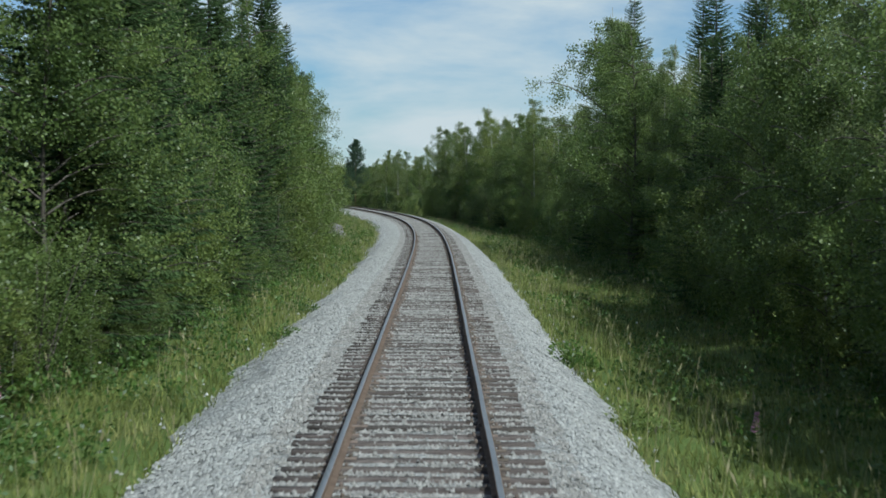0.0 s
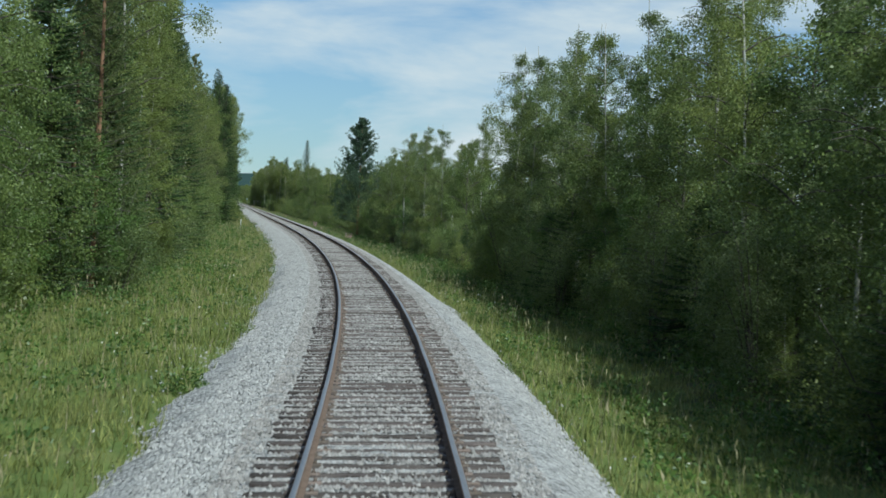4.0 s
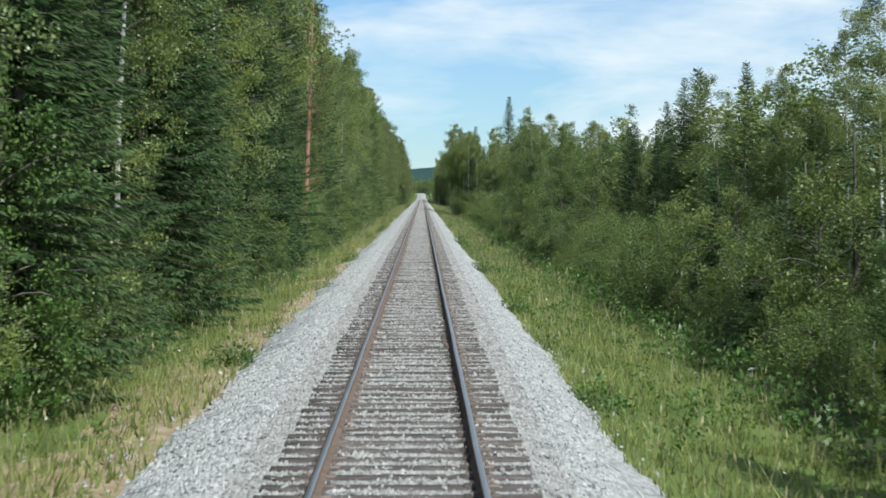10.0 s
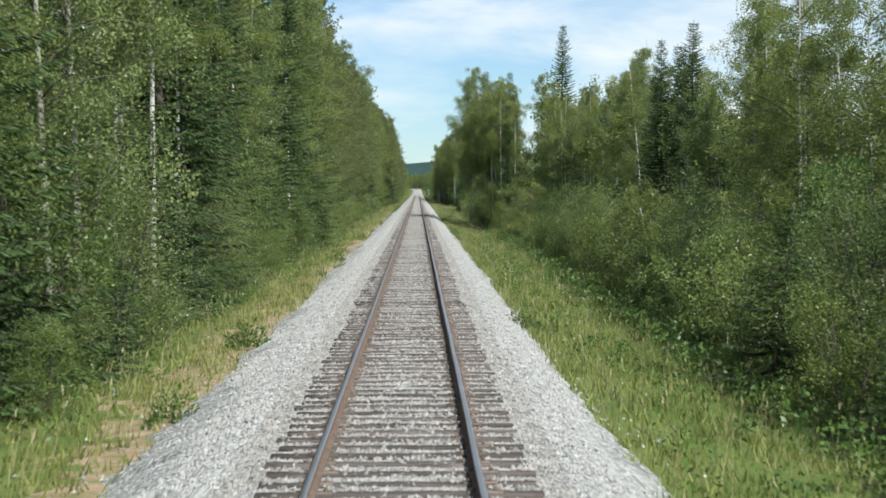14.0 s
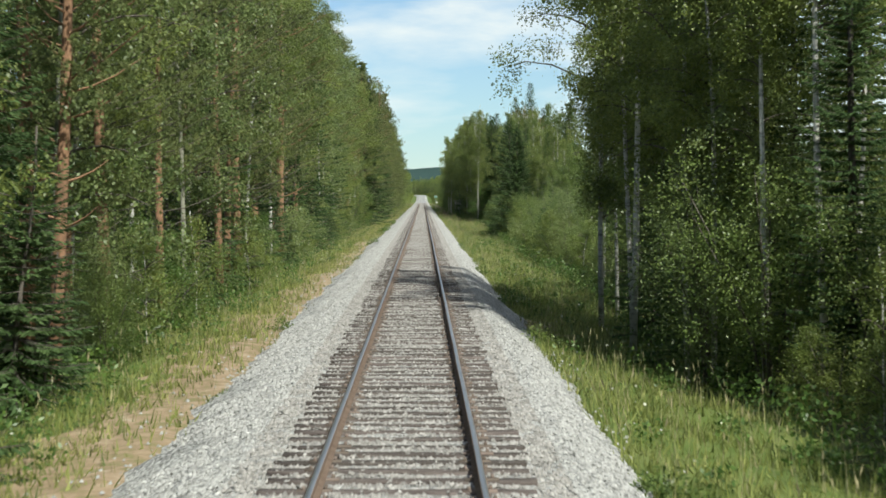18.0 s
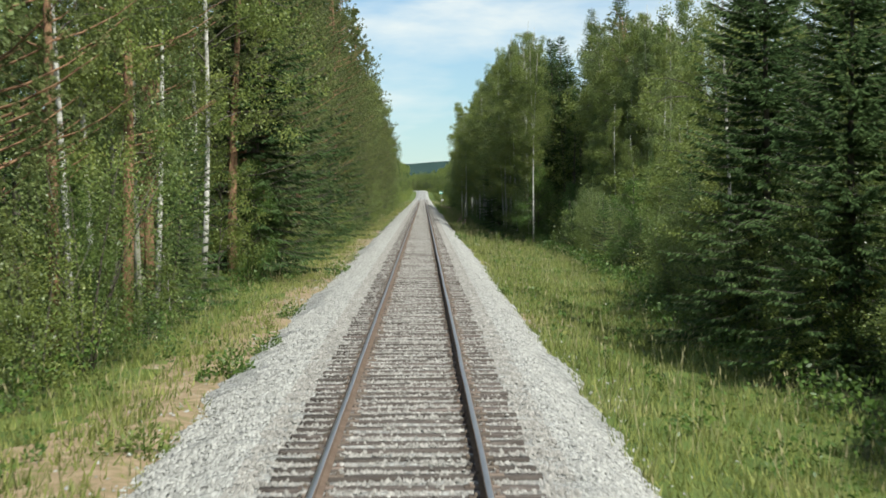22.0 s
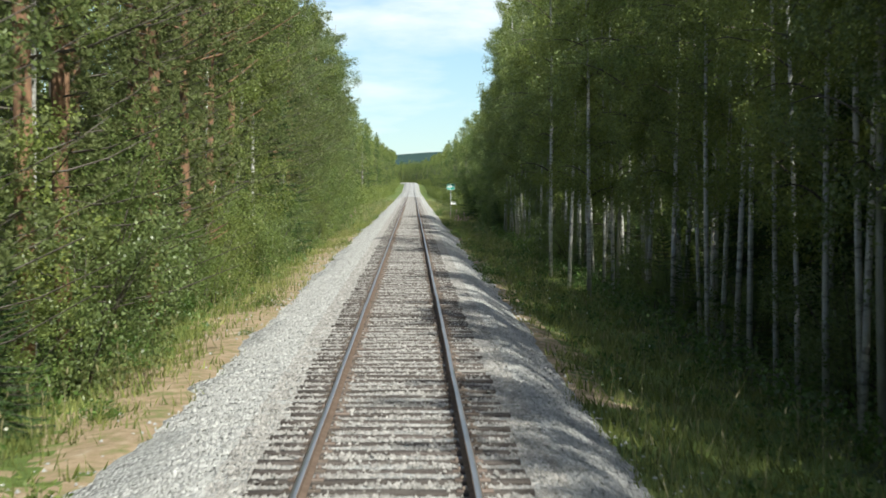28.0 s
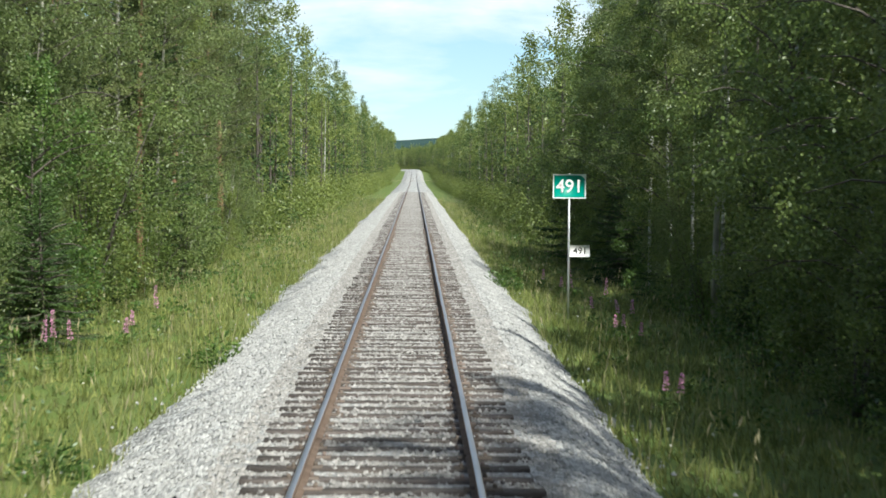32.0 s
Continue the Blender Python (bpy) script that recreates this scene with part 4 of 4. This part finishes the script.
def build_grass():
    m = 720000
    s = rng.uniform(-10, 1270, m)
    right = rng.uniform(size=m) < 0.52
    n = np.where(right, rng.uniform(2.3, 9.8, m), -rng.uniform(3.0, 9.8, m))
    edge = np.where(right, 2.75 + 0.8 * ((wave(s, 41.0, (19, 47, 83)) > 0.35) & (s > 560) & (s < 1050)) * rng.uniform(0, 1, m) + 1.2 * ((s > 960) & (s < 1072)) * rng.uniform(0.2, 1, m) + 0.25 * wave(s, 12.0) + 0.15 * wave(s, 14.0, (1.3, 2.1, 3.7)), np.where((s < 318) | (s > 1065), 3.2, np.where(s > 560, 4.6, 4.1)) + 0.55 * wave(s, 16.0) + 0.5 * wave(s, 8.0, (31, 77, 140)) + 0.3 * wave(s, 15.0, (2.1, 3.3, 6.1)) - 1.3 * rng.exponential(0.4, m))
    patch = 0.5 + 0.5 * wave(s * 1.1 + 2.1 * n, 21.0, (2.3, 4.1, 9.7))
    keep = (np.abs(n) > edge) & (np.abs(n) < np.where(right, front_at(s, 1), front_at(s, -1)) + rng.normal(0.0, 0.4, m)) & (rng.uniform(size=m) < 0.55 + 0.45 * patch)
    s, n, patch = s[keep], n[keep], patch[keep]
    m = len(s)
    root = at(s, n, land_z(s, n) - 0.02)
    h = rng.uniform(0.14, 0.46, m) * (0.45 + 1.1 * patch ** 1.5)
    a = rng.uniform(0, 6.28, m)
    lean = rng.normal(0, 0.28, (m, 2)) * h[:, None]
    w = rng.uniform(0.007, 0.017, m)
    off = np.stack([np.cos(a) * w, np.sin(a) * w, np.zeros(m)], 1)
    tip = root + np.concatenate([lean, h[:, None]], 1)
    v = np.stack([root - off, root + off, tip], 1)
    tagged(new("grass", mesh_of("grass", v, [np.arange(3 * m).reshape(-1, 3)], [GRASS])), "tall uncut green grass on the verges", "grass", kind="stuff")
    # short dense turf between the blades
    t = rng.integers(m, size=520000)
    low = root[t] + np.concatenate([rng.normal(0, 0.13, (len(t), 2)), np.zeros((len(t), 1))], 1)
    h, a = rng.uniform(0.07, 0.24, len(t)), rng.uniform(0, 6.28, len(t))
    w = rng.uniform(0.012, 0.03, len(t))
    off = np.stack([np.cos(a) * w, np.sin(a) * w, np.zeros(len(t))], 1)
    tip = low + np.stack([*(rng.normal(0, 0.4, (2, len(t))) * h), h], 1)
    turf = np.stack([low - off, low + off, tip], 1)
    tagged(new("turf", mesh_of("turf", turf, [np.arange(3 * len(t)).reshape(-1, 3)], [GRASS])), "short dense green turf on the verges", "grass", kind="stuff")
    # seed-bearing stalks over the grass
    q = rng.uniform(size=m) < 0.04
    root, k = root[q], q.sum()
    h = rng.uniform(0.45, 0.95, k)
    lean = rng.normal(0, 0.2, (k, 2)) * h[:, None]
    tip = root + np.concatenate([lean, h[:, None]], 1)
    w = np.stack([np.full(k, 0.006), np.zeros(k), np.zeros(k)], 1)
    sh = Shape().add(np.stack([root - w, root + w, tip], 1), np.arange(3 * k).reshape(-1, 3))
    sh.leaves(tip, tip - root, rng.uniform(0.12, 0.22, k), rng.uniform(0.02, 0.035, k))
    tagged(new("grass_stalks", sh.mesh("grass_stalks", [STRAW])), "pale dry seed stalks standing over the grass", "grass", kind="stuff")
    # herbs and low growth under the forest edge
    m = 190000
    s = rng.uniform(-20, 1140, m)
    right = rng.uniform(size=m) < 0.5
    n = np.where(right, 1, -1) * (np.where(right, front_at(s, 1), front_at(s, -1)) - 0.6 + rng.exponential(1.2, m))
    c = at(s, n, land_z(s, n) + rng.uniform(0.03, 0.7, m))
    sh = Shape().leaves(c, rng.normal(0, 1, (m, 3)) + [0, 0, 0.4], rng.uniform(0.09, 0.19, m), rng.uniform(0.05, 0.10, m))
    tagged(new("undergrowth", sh.mesh("undergrowth", [HERB])), "low green herbs and shrubs under the forest edge", "undergrowth", kind="stuff")


def build_verge_herbs():
    """Taller herbs and seedlings in uneven clumps between the grass."""
    k, m = 4100, 190000
    s = np.where(np.arange(k) < 1200, rng.uniform(-10, 330, k), rng.uniform(-10, 1260, k))      # more of them along the curve
    right = rng.uniform(size=k) < np.where(s < 330, 0.42, 0.55)
    lo, hi = np.where(right, 3.1, np.where((s > 318) & (s < 1062), 4.6, 3.6)), np.where(right, front_at(s, 1), front_at(s, -1))
    n = np.where(right, 1, -1) * (lo + (hi - lo) * rng.uniform(0, 1, k) ** 0.8)
    big = rng.uniform(0.5, 1.5, k)
    pick = rng.integers(k, size=m)
    mid = at(s, n, land_z(s, n))
    c = mid[pick] + rng.normal(0, 1, (m, 3)) * [0.17, 0.17, 0] * big[pick, None] + np.array([0, 0, 1]) * (rng.uniform(0.02, 1, m) ** 0.8 * 0.5 * big[pick])[:, None]
    ln = rng.uniform(0.06, 0.13, m)
    sh = Shape().leaves(c, rng.normal(0, 1, (m, 3)) + [0, 0, 0.5], ln, ln * 0.5)
    tagged(new("verge_herbs", sh.mesh("verge_herbs", [HERB])), "clumps of leafy herbs growing between the grass", "herbs", kind="stuff")


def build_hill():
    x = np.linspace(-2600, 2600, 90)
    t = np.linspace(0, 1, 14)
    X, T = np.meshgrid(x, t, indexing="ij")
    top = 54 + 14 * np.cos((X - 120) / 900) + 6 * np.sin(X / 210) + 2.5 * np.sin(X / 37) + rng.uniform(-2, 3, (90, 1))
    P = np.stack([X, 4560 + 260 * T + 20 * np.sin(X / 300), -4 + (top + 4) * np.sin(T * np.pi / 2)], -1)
    tagged(new("far_hill", mesh_of("far_hill", P, [grid_faces(90, 14)], [HAZE_TINTED_HILL])), "low wooded hill on the horizon, tinted blue-green with painted haze", "hill", kind="structure")


# trees that stand out by their place and height: kind, along, beside, height
STANDING_CURVE = [
    ("spruce_tree", 71, 13.0, 13.5), ("spruce_tree", 79, 12.6, 14.0), ("spruce_tree", 85, 12.8, 14.0),
    ("alder_tree", 84, 9.4, 12.0), ("aspen_tree", 90, 10.0, 12.5), ("aspen_tree", 97, 11.5, 12.0), ("aspen_tree", 101, 10.4, 14.0), ("alder_tree", 98, 10.2, 13.5), ("spruce_tree", 104, 11.5, 15.0), ("aspen_tree", 106, 10.8, 14.0), ("alder_tree", 92, 10.4, 13.0), ("aspen_tree", 217, 8.8, 11.5),
    ("birch_tree", 222, 8.6, 12.0), ("aspen_tree", 225, 9.4, 10.5), ("aspen_tree", 262, 9.3, 9.6), ("aspen_tree", 268, 8.8, 10.0),
    ("birch_tree", 275, 9.4, 9.6), ("birch_tree", 281, 8.4, 8.6), ("spruce_tree", 305, -10.2, 13.0), ("birch_tree", 292, 9.4, 10.6), ("aspen_tree", 302, 9.2, 8.6), ("alder_tree", 308, 9.4, 8.6), ("birch_tree", 312, 9.8, 9.2), ("lone_pine", 324, 7.7, 13.5),
    ("spruce_tree", 352, 8.4, 9.5),
]
STANDING_BIRCHES = [
    ("alder_tree", 440, 8.8, 8.5), ("alder_tree", 445, 9.0, 8.8), ("aspen_tree", 466, 9.6, 10.2), ("alder_tree", 468, 8.4, 9.6), ("alder_tree", 473, 8.6, 10.2),
    ("aspen_tree", 470, 9.0, 11.0), ("spruce_tree", 634, 8.8, 12.0), ("birch_tree", 636, 7.4, 13.0), ("aspen_tree", 638, 7.8, 14.0),
    ("birch_tree", 640, 6.4, 16.0), ("spruce_tree", 640, 8.8, 13.0), ("birch_tree", 642.5, 13.5, 15.5), ("aspen_tree", 643, 8.2, 15.0),
    ("birch_tree", 645, 5.7, 16.5), ("spruce_tree", 647, 8.2, 13.0), ("spruce_tree", 648, 9.8, 16.0), ("birch_tree", 649, 6.2, 15.0),
    ("aspen_tree", 651, 7.6, 14.0), ("birch_tree", 652, 8.6, 15.5), ("birch_tree", 654, 5.9, 15.5), ("birch_tree", 656, 9.8, 14.0),
    ("birch_tree", 659, 6.8, 14.0), ("aspen_tree", 662, 8.0, 12.0), ("alder_tree", 665, 8.4, 10.5), ("birch_tree", 671, 8.8, 12.0), ("alder_tree", 670, 9.4, 9.0), ("birch_tree", 677, 8.3, 10.5), ("aspen_tree", 674, 10.5, 11.5), ("spruce_tree", 663, 16.5, 22),
]
STANDING_FAR = [
    ("broad_spruce", 769, 9.2, 11.0), ("broad_spruce", 777, 9.0, 12.0), ("birch_tree", 786, 9.6, 12.5), ("pine_tree", 806, -7.6, 16.5),
    ("birch_tree", 817.5, -7.9, 15.0), ("birch_sapling", 835, 4.6, 1.6),
    ("pine_tree", 842, -7.4, 18.5), ("spruce_tree", 846, 21.0, 17.0), ("birch_tree", 878, 8.5, 15.0),
    ("birch_tree", 882, 8.9, 16.0), ("birch_tree", 887, 10.2, 16.5), ("pine_tree", 862, 15.5, 17.0), ("birch_tree", 858, 14.5, 15.5), ("aspen_tree", 864, 14.2, 16.5), ("birch_tree", 870, 14.0, 16.0), ("aspen_tree", 876, 14.5, 17.0), ("birch_tree", 850, 16.0, 14.0), ("aspen_tree", 838, 15.0, 13.0), ("birch_tree", 843, 15.4, 13.5), ("aspen_tree", 847, 15.0, 14.5), ("aspen_tree", 852, 14.8, 15.5), ("pine_tree", 872, 16.5, 18.5),
    ("birch_tree", 856, 17.5, 15.0), ("spruce_tree", 866, 18.5, 17.5), ("pine_tree", 879, 15.0, 18.0), ("spruce_tree", 889, 17.5, 22.5), ("spruce_tree", 893, 16.0, 20.5),
    ("silver_birch", 996, 6.8, 17.5), ("silver_birch", 1003, 6.6, 17.5), ("silver_birch", 1009, 6.4, 18.0),
]


def build_standing():
    for s in np.concatenate([np.arange(930, 985, 15.0), np.arange(990, 1078, 8.0)]):      # thin pale trunks at the edge of the tall stand
        plant("silver_birch", s + rng.uniform(-1.2, 1.2), 7.2 + abs(rng.normal(0, 0.7)), rng.uniform(15, 18))
    for s in np.arange(847, 876, 2.2):       # tall mixed trees behind the low growth
        kind = ("birch_tree", "aspen_tree", "alder_tree", "pine_tree")[rng.integers(4)]
        plant(kind, s + rng.uniform(-1, 1), rng.uniform(14.5, 24.0), rng.uniform(14.5, 18.0))
        plant("birch_tree", s + rng.uniform(-1, 1), rng.uniform(13.5, 16.0), rng.uniform(12.5, 15.5))
    for s in np.arange(318, 362, 3.2):       # slim bare-stemmed pines beyond the clearing
        plant("pine_tree", s + rng.uniform(-1, 1), rng.uniform(27.0, 40.0), rng.uniform(9.5, 11.5), pick=1)
    plant("pine_tree", 434.0, -6.7, 17.0, pick=1)
    for kind, s, n, h in STANDING_CURVE + STANDING_BIRCHES + STANDING_FAR:
        plant(kind, s, n, h)


def boulder(name, s, n, size, seed, label):
    bm = bmesh.new()
    bmesh.ops.create_icosphere(bm, subdivisions=5, radius=1.0)
    for v in bm.verts:
        q = v.co * 1.3 + Vector((seed, seed * 2, 0))
        d = 1 + 0.28 * noise.noise(q) + 0.16 * noise.noise(q * 2.7) + 0.07 * noise.noise(q * 7) + 0.03 * noise.noise(q * 17)
        v.co *= d
        v.co.z = min(v.co.z, 0.82 + 0.06 * noise.noise(q * 2))
        v.co = Vector((v.co.x * size[0], v.co.y * size[1], v.co.z * size[2]))
    me = bpy.data.meshes.new(name)
    bm.to_mesh(me)
    bm.free()
    me.materials.append(ROCK)
    ob = tagged(new(name, me), label, "rock")
    ob.matrix_basis = Matrix.Translation(at(s, n, float(land_z(s, n))).tolist()) @ Euler((0, 0.3, -0.1)).to_matrix().to_4x4()


def lettering(name, text, size, mat, parent, spot):
    """Letters as a flat mesh of its own."""
    curve = bpy.data.curves.new(name, "FONT")
    curve.body, curve.size, curve.align_x, curve.align_y, curve.extrude, curve.offset = text, size, "CENTER", "CENTER", 0.002, 0.008 * size
    temp = bpy.data.objects.new(name, curve)
    scene.collection.objects.link(temp)
    me = bpy.data.meshes.new_from_object(temp.evaluated_get(bpy.context.evaluated_depsgraph_get()))
    bpy.data.objects.remove(temp)
    bpy.data.curves.remove(curve)
    me.materials.clear()
    me.materials.append(mat)
    return part(name, me, parent, spot=spot)


def build_sign():
    s, n = 1108.3, 4.05
    ground = float(land_z(s, n))
    sign = tagged(new("kilometre_sign"), "green kilometre sign reading 491 on a thin grey post", "sign")
    sign.matrix_basis = Matrix.Translation(at(s, n, ground - 0.05).tolist())
    up = 0.05 - ground
    part("post", Shape().tube([(0, 0, 0), (0, 0, up + 2.62)], [0.028, 0.028], 10).mesh("post", [GALVANISED], True), sign, "thin galvanised steel post")

    def plate(name, w, h, mat, z, x=0.0, y=-0.036, thick=0.004, cut=0.0):
        v = np.array([(-w, -h), (w, -h), (w, h), (-w, h)]) / 2.0
        if cut:
            v = np.array([(-w / 2, -h / 2), (w / 2, -h / 2), (w / 2, h / 2 - cut), (w / 2 - cut, h / 2), (-w / 2, h / 2)])
        k = len(v)
        front, back = np.insert(v, 1, y - thick, 1), np.insert(v, 1, y, 1)
        P = np.concatenate([front, back]) + [x, 0, z]
        i = np.arange(k)
        return part(name, Shape().add(P, [np.array([i]), np.array([i[::-1] + k]), np.stack([i, i + k, (i + 1) % k + k, (i + 1) % k], 1)[:, ::-1]]).mesh(name, [mat]), sign)

    tagged(plate("border", 0.82, 0.60, WHITE_PAINT, up + 2.30), "white reflective border plate")
    face = tagged(plate("face", 0.76, 0.54, SIGN_GREEN, up + 2.30, y=-0.043, cut=0.09), "green reflective face")
    lettering("numerals", "491", 0.45, WHITE_PAINT, face, Matrix.Translation((0.0, -0.052, up + 2.29)) @ Euler((math.pi / 2, 0, 0)).to_matrix().to_4x4())
    small = tagged(plate("small_plate", 0.50, 0.29, WHITE_PAINT, up + 0.70, x=0.27), "small white number plate of the kilometre")
    lettering("small_numerals", "491", 0.23, DARK_PAINT, small, Matrix.Translation((0.28, -0.045, up + 0.70)) @ Euler((math.pi / 2, 0, 0)).to_matrix().to_4x4())


def build_marker():
    s, n = 307.7, -4.9
    post = tagged(new("marker_post"), "slim grey marker post with a white top", "post")
    post.matrix_basis = Matrix.Translation(at(s, n, float(land_z(s, n)) - 0.05).tolist())
    part("shaft", Shape().tube([(0, 0, 0), (0, 0, 1.1)], [0.04, 0.036], 8).mesh("shaft", [GALVANISED], True), post)
    part("cap", Shape().tube([(0, 0, 1.1), (0, 0, 1.25), (0, 0, 1.28)], [0.045, 0.045, 0.02], 8).mesh("cap", [WHITE_PAINT], True), post, "white painted cap")


def fireweed_meshes(height):
    stem = Shape().tube([(0, 0, 0), (0.02, 0, height * 0.6), (0.01, 0.02, height)], [0.008, 0.006, 0.003], 4)
    m = 46
    z = rng.uniform(0.1, 0.62, m) * height
    a = rng.uniform(0, 6.28, m)
    d = np.stack([np.cos(a), np.sin(a), rng.uniform(0.0, 0.6, m)], 1)
    leaf = Shape().leaves(np.stack([0.07 * np.cos(a), 0.07 * np.sin(a), z], 1), d, 0.15, 0.025)
    m = 70
    z = rng.uniform(0.6, 1.0, m)
    a = rng.uniform(0, 6.28, m)
    r = 0.035 * (1.25 - z) * 2.2
    flower = Shape().leaves(np.stack([r * np.cos(a), r * np.sin(a), z * height], 1), rng.normal(0, 1, (m, 3)), 0.045, 0.04)
    return stem.mesh("stem", [HERB]), leaf.mesh("leaf_whorl", [HERB]), flower.mesh("flower_spike", [FIREWEED])


def build_flowers():
    kinds = [fireweed_meshes(h) for h in (0.75, 0.95, 1.2)]
    spots = [(1092, 4.2, 2), (1096, -6.2, 3), (1106, 5.2, 3), (1111, 5.4, 4), (1100, -5.6, 3), (919, 4.1, 7), (337, 4.1, 5), (290, 4.3, 4), (27, -5.6, 2), (24, -6.4, 2), (26, 4.6, 1),
             (453, 4.3, 1), (1085, -5.8, 4), (1060, -6.0, 3), (1118, 4.6, 5)]
    for s, n, count in spots:
        for _ in range(count):
            ss, nn = s + rng.normal(0, 1.0), n + rng.normal(0, 0.35)
            root = tagged(new("fireweed"), "pink flowering fireweed standing in the grass", "flower", group="fireweed on the verge")
            root.matrix_basis = Matrix.LocRotScale(at(ss, nn, float(land_z(ss, nn)) - 0.02).tolist(), Euler((rng.normal(0, 0.08), rng.normal(0, 0.08), rng.uniform(0, 6))), None)
            for me in kinds[rng.integers(3)]:
                part(me.name.split(".")[0], me, root)
    # scattered small flowers in the grass
    m = 1500
    s = rng.uniform(-10, 1130, m)
    n = np.where(rng.uniform(size=m) < 0.5, rng.uniform(3.2, 6.2, m), -rng.uniform(4.2, 6.6, m))
    keep = wave(s * 0.6 + n, 33.0, (5.0, 11.0, 29.0)) > 0.15
    s, n = s[keep], n[keep]
    c = at(s, n, land_z(s, n) + rng.uniform(0.3, 0.6, len(s)))
    up = rng.normal(0, 1, (len(s), 3)) * [1, 1, 0.25]
    sh = Shape().leaves(c, up, 0.06, 0.06)
    tagged(new("meadow_flowers", sh.mesh("meadow_flowers", [FLOWER_WHITE])), "small whitish meadow flowers in the grass", "flowers", kind="stuff")


def weed(height, count, leaf, spread, leafmat):
    """A low mound of leaves round one short stem."""
    stem = Shape().tube([(0, 0, 0), (0.01, 0, height * 0.4), (0.0, 0.02, height * 0.8)], [0.012, 0.008, 0.003], 5)
    r, a = spread * np.sqrt(rng.uniform(0, 1, count)), rng.uniform(0, 6.28, count)
    lobe = 1 + 0.3 * np.sin(3 * a + 1.0) + 0.2 * np.sin(5 * a)
    z = height * np.clip(1 - (r / spread) ** 1.6, 0.1, 1) * rng.uniform(0.15, 1.05, count)
    c = np.stack([r * lobe * np.cos(a), r * lobe * np.sin(a), z], 1)
    d = np.stack([np.cos(a), np.sin(a), rng.uniform(0.1, 1.2, count)], 1) + rng.normal(0, 0.5, (count, 3))
    crown = Shape().leaves(c, d, leaf * rng.uniform(0.7, 1.5, count), 0.5 * leaf * rng.uniform(0.7, 1.2, count))
    return stem.mesh("stem", [HERB], True), crown.mesh("foliage", [leafmat])


def build_weeds():
    kinds = [weed(0.6, 520, 0.07, 0.42, HERB), weed(0.42, 420, 0.06, 0.4, ALDER_LEAF)]
    spots = [(453, 2.85), (331, -3.2), (341, -3.0), (347, -3.3), (352, -3.5), (1010, 2.9), (589, -3.8), (693, 3.3), (692, -4.6)]
    spots += [(s + rng.uniform(-4, 4), (-3.1 - abs(rng.normal(0, 0.45))) if rng.uniform() < 0.62 else 2.75 + abs(rng.normal(0, 0.25))) for s in np.arange(8, 1120, 9.0)]
    for s, n in spots:
        pick = rng.integers(2)
        ob = tagged(new("weed_clump", kinds[pick][0]), "low green weed clump at the edge of the ballast", "weed", group="weeds along the ballast")
        k = rng.uniform(0.6, 1.5)
        z = max(float(land_z(s, n)), float(np.interp(abs(n), [2.3, 2.6, 2.95, 3.3], [-0.40, -0.62, -0.8, -1.1])))
        ob.matrix_basis = Matrix.LocRotScale(at(s, n, z - 0.03).tolist(), Euler((0, 0, rng.uniform(0, 6))), (k, k, k * rng.uniform(0.7, 1.1)))
        part("foliage", kinds[pick][1], ob)


def build_crossing():
    s = np.linspace(1505, 1513, 4)
    n = np.concatenate([np.linspace(-9, -1.1, 12), [1.1], np.linspace(1.6, 9, 11)])
    S, N = np.meshgrid(s, n, indexing="ij")
    P = at(S, N, np.where(np.abs(N) < 4, -0.03, -0.03 - 0.02 * (np.abs(N) - 4)))
    tagged(new("road", mesh_of("road", P, [grid_faces(4, len(n))], [SAND])), "pale gravel road crossing the railway far ahead", "road", kind="structure")


build_land()
build_ballast()
build_strewn_stones()
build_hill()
build_standing()
boulder("rock_outcrop", 132.2, -7.8, (2.2, 1.8, 1.95), 1.3, "large grey granite outcrop on the grassy bank")
build_sign()
build_marker()
build_crossing()
build_flowers()
build_weeds()
build_forest()
build_deep_woods()
build_wide_woods()
build_grass()
build_verge_herbs()
build_track()
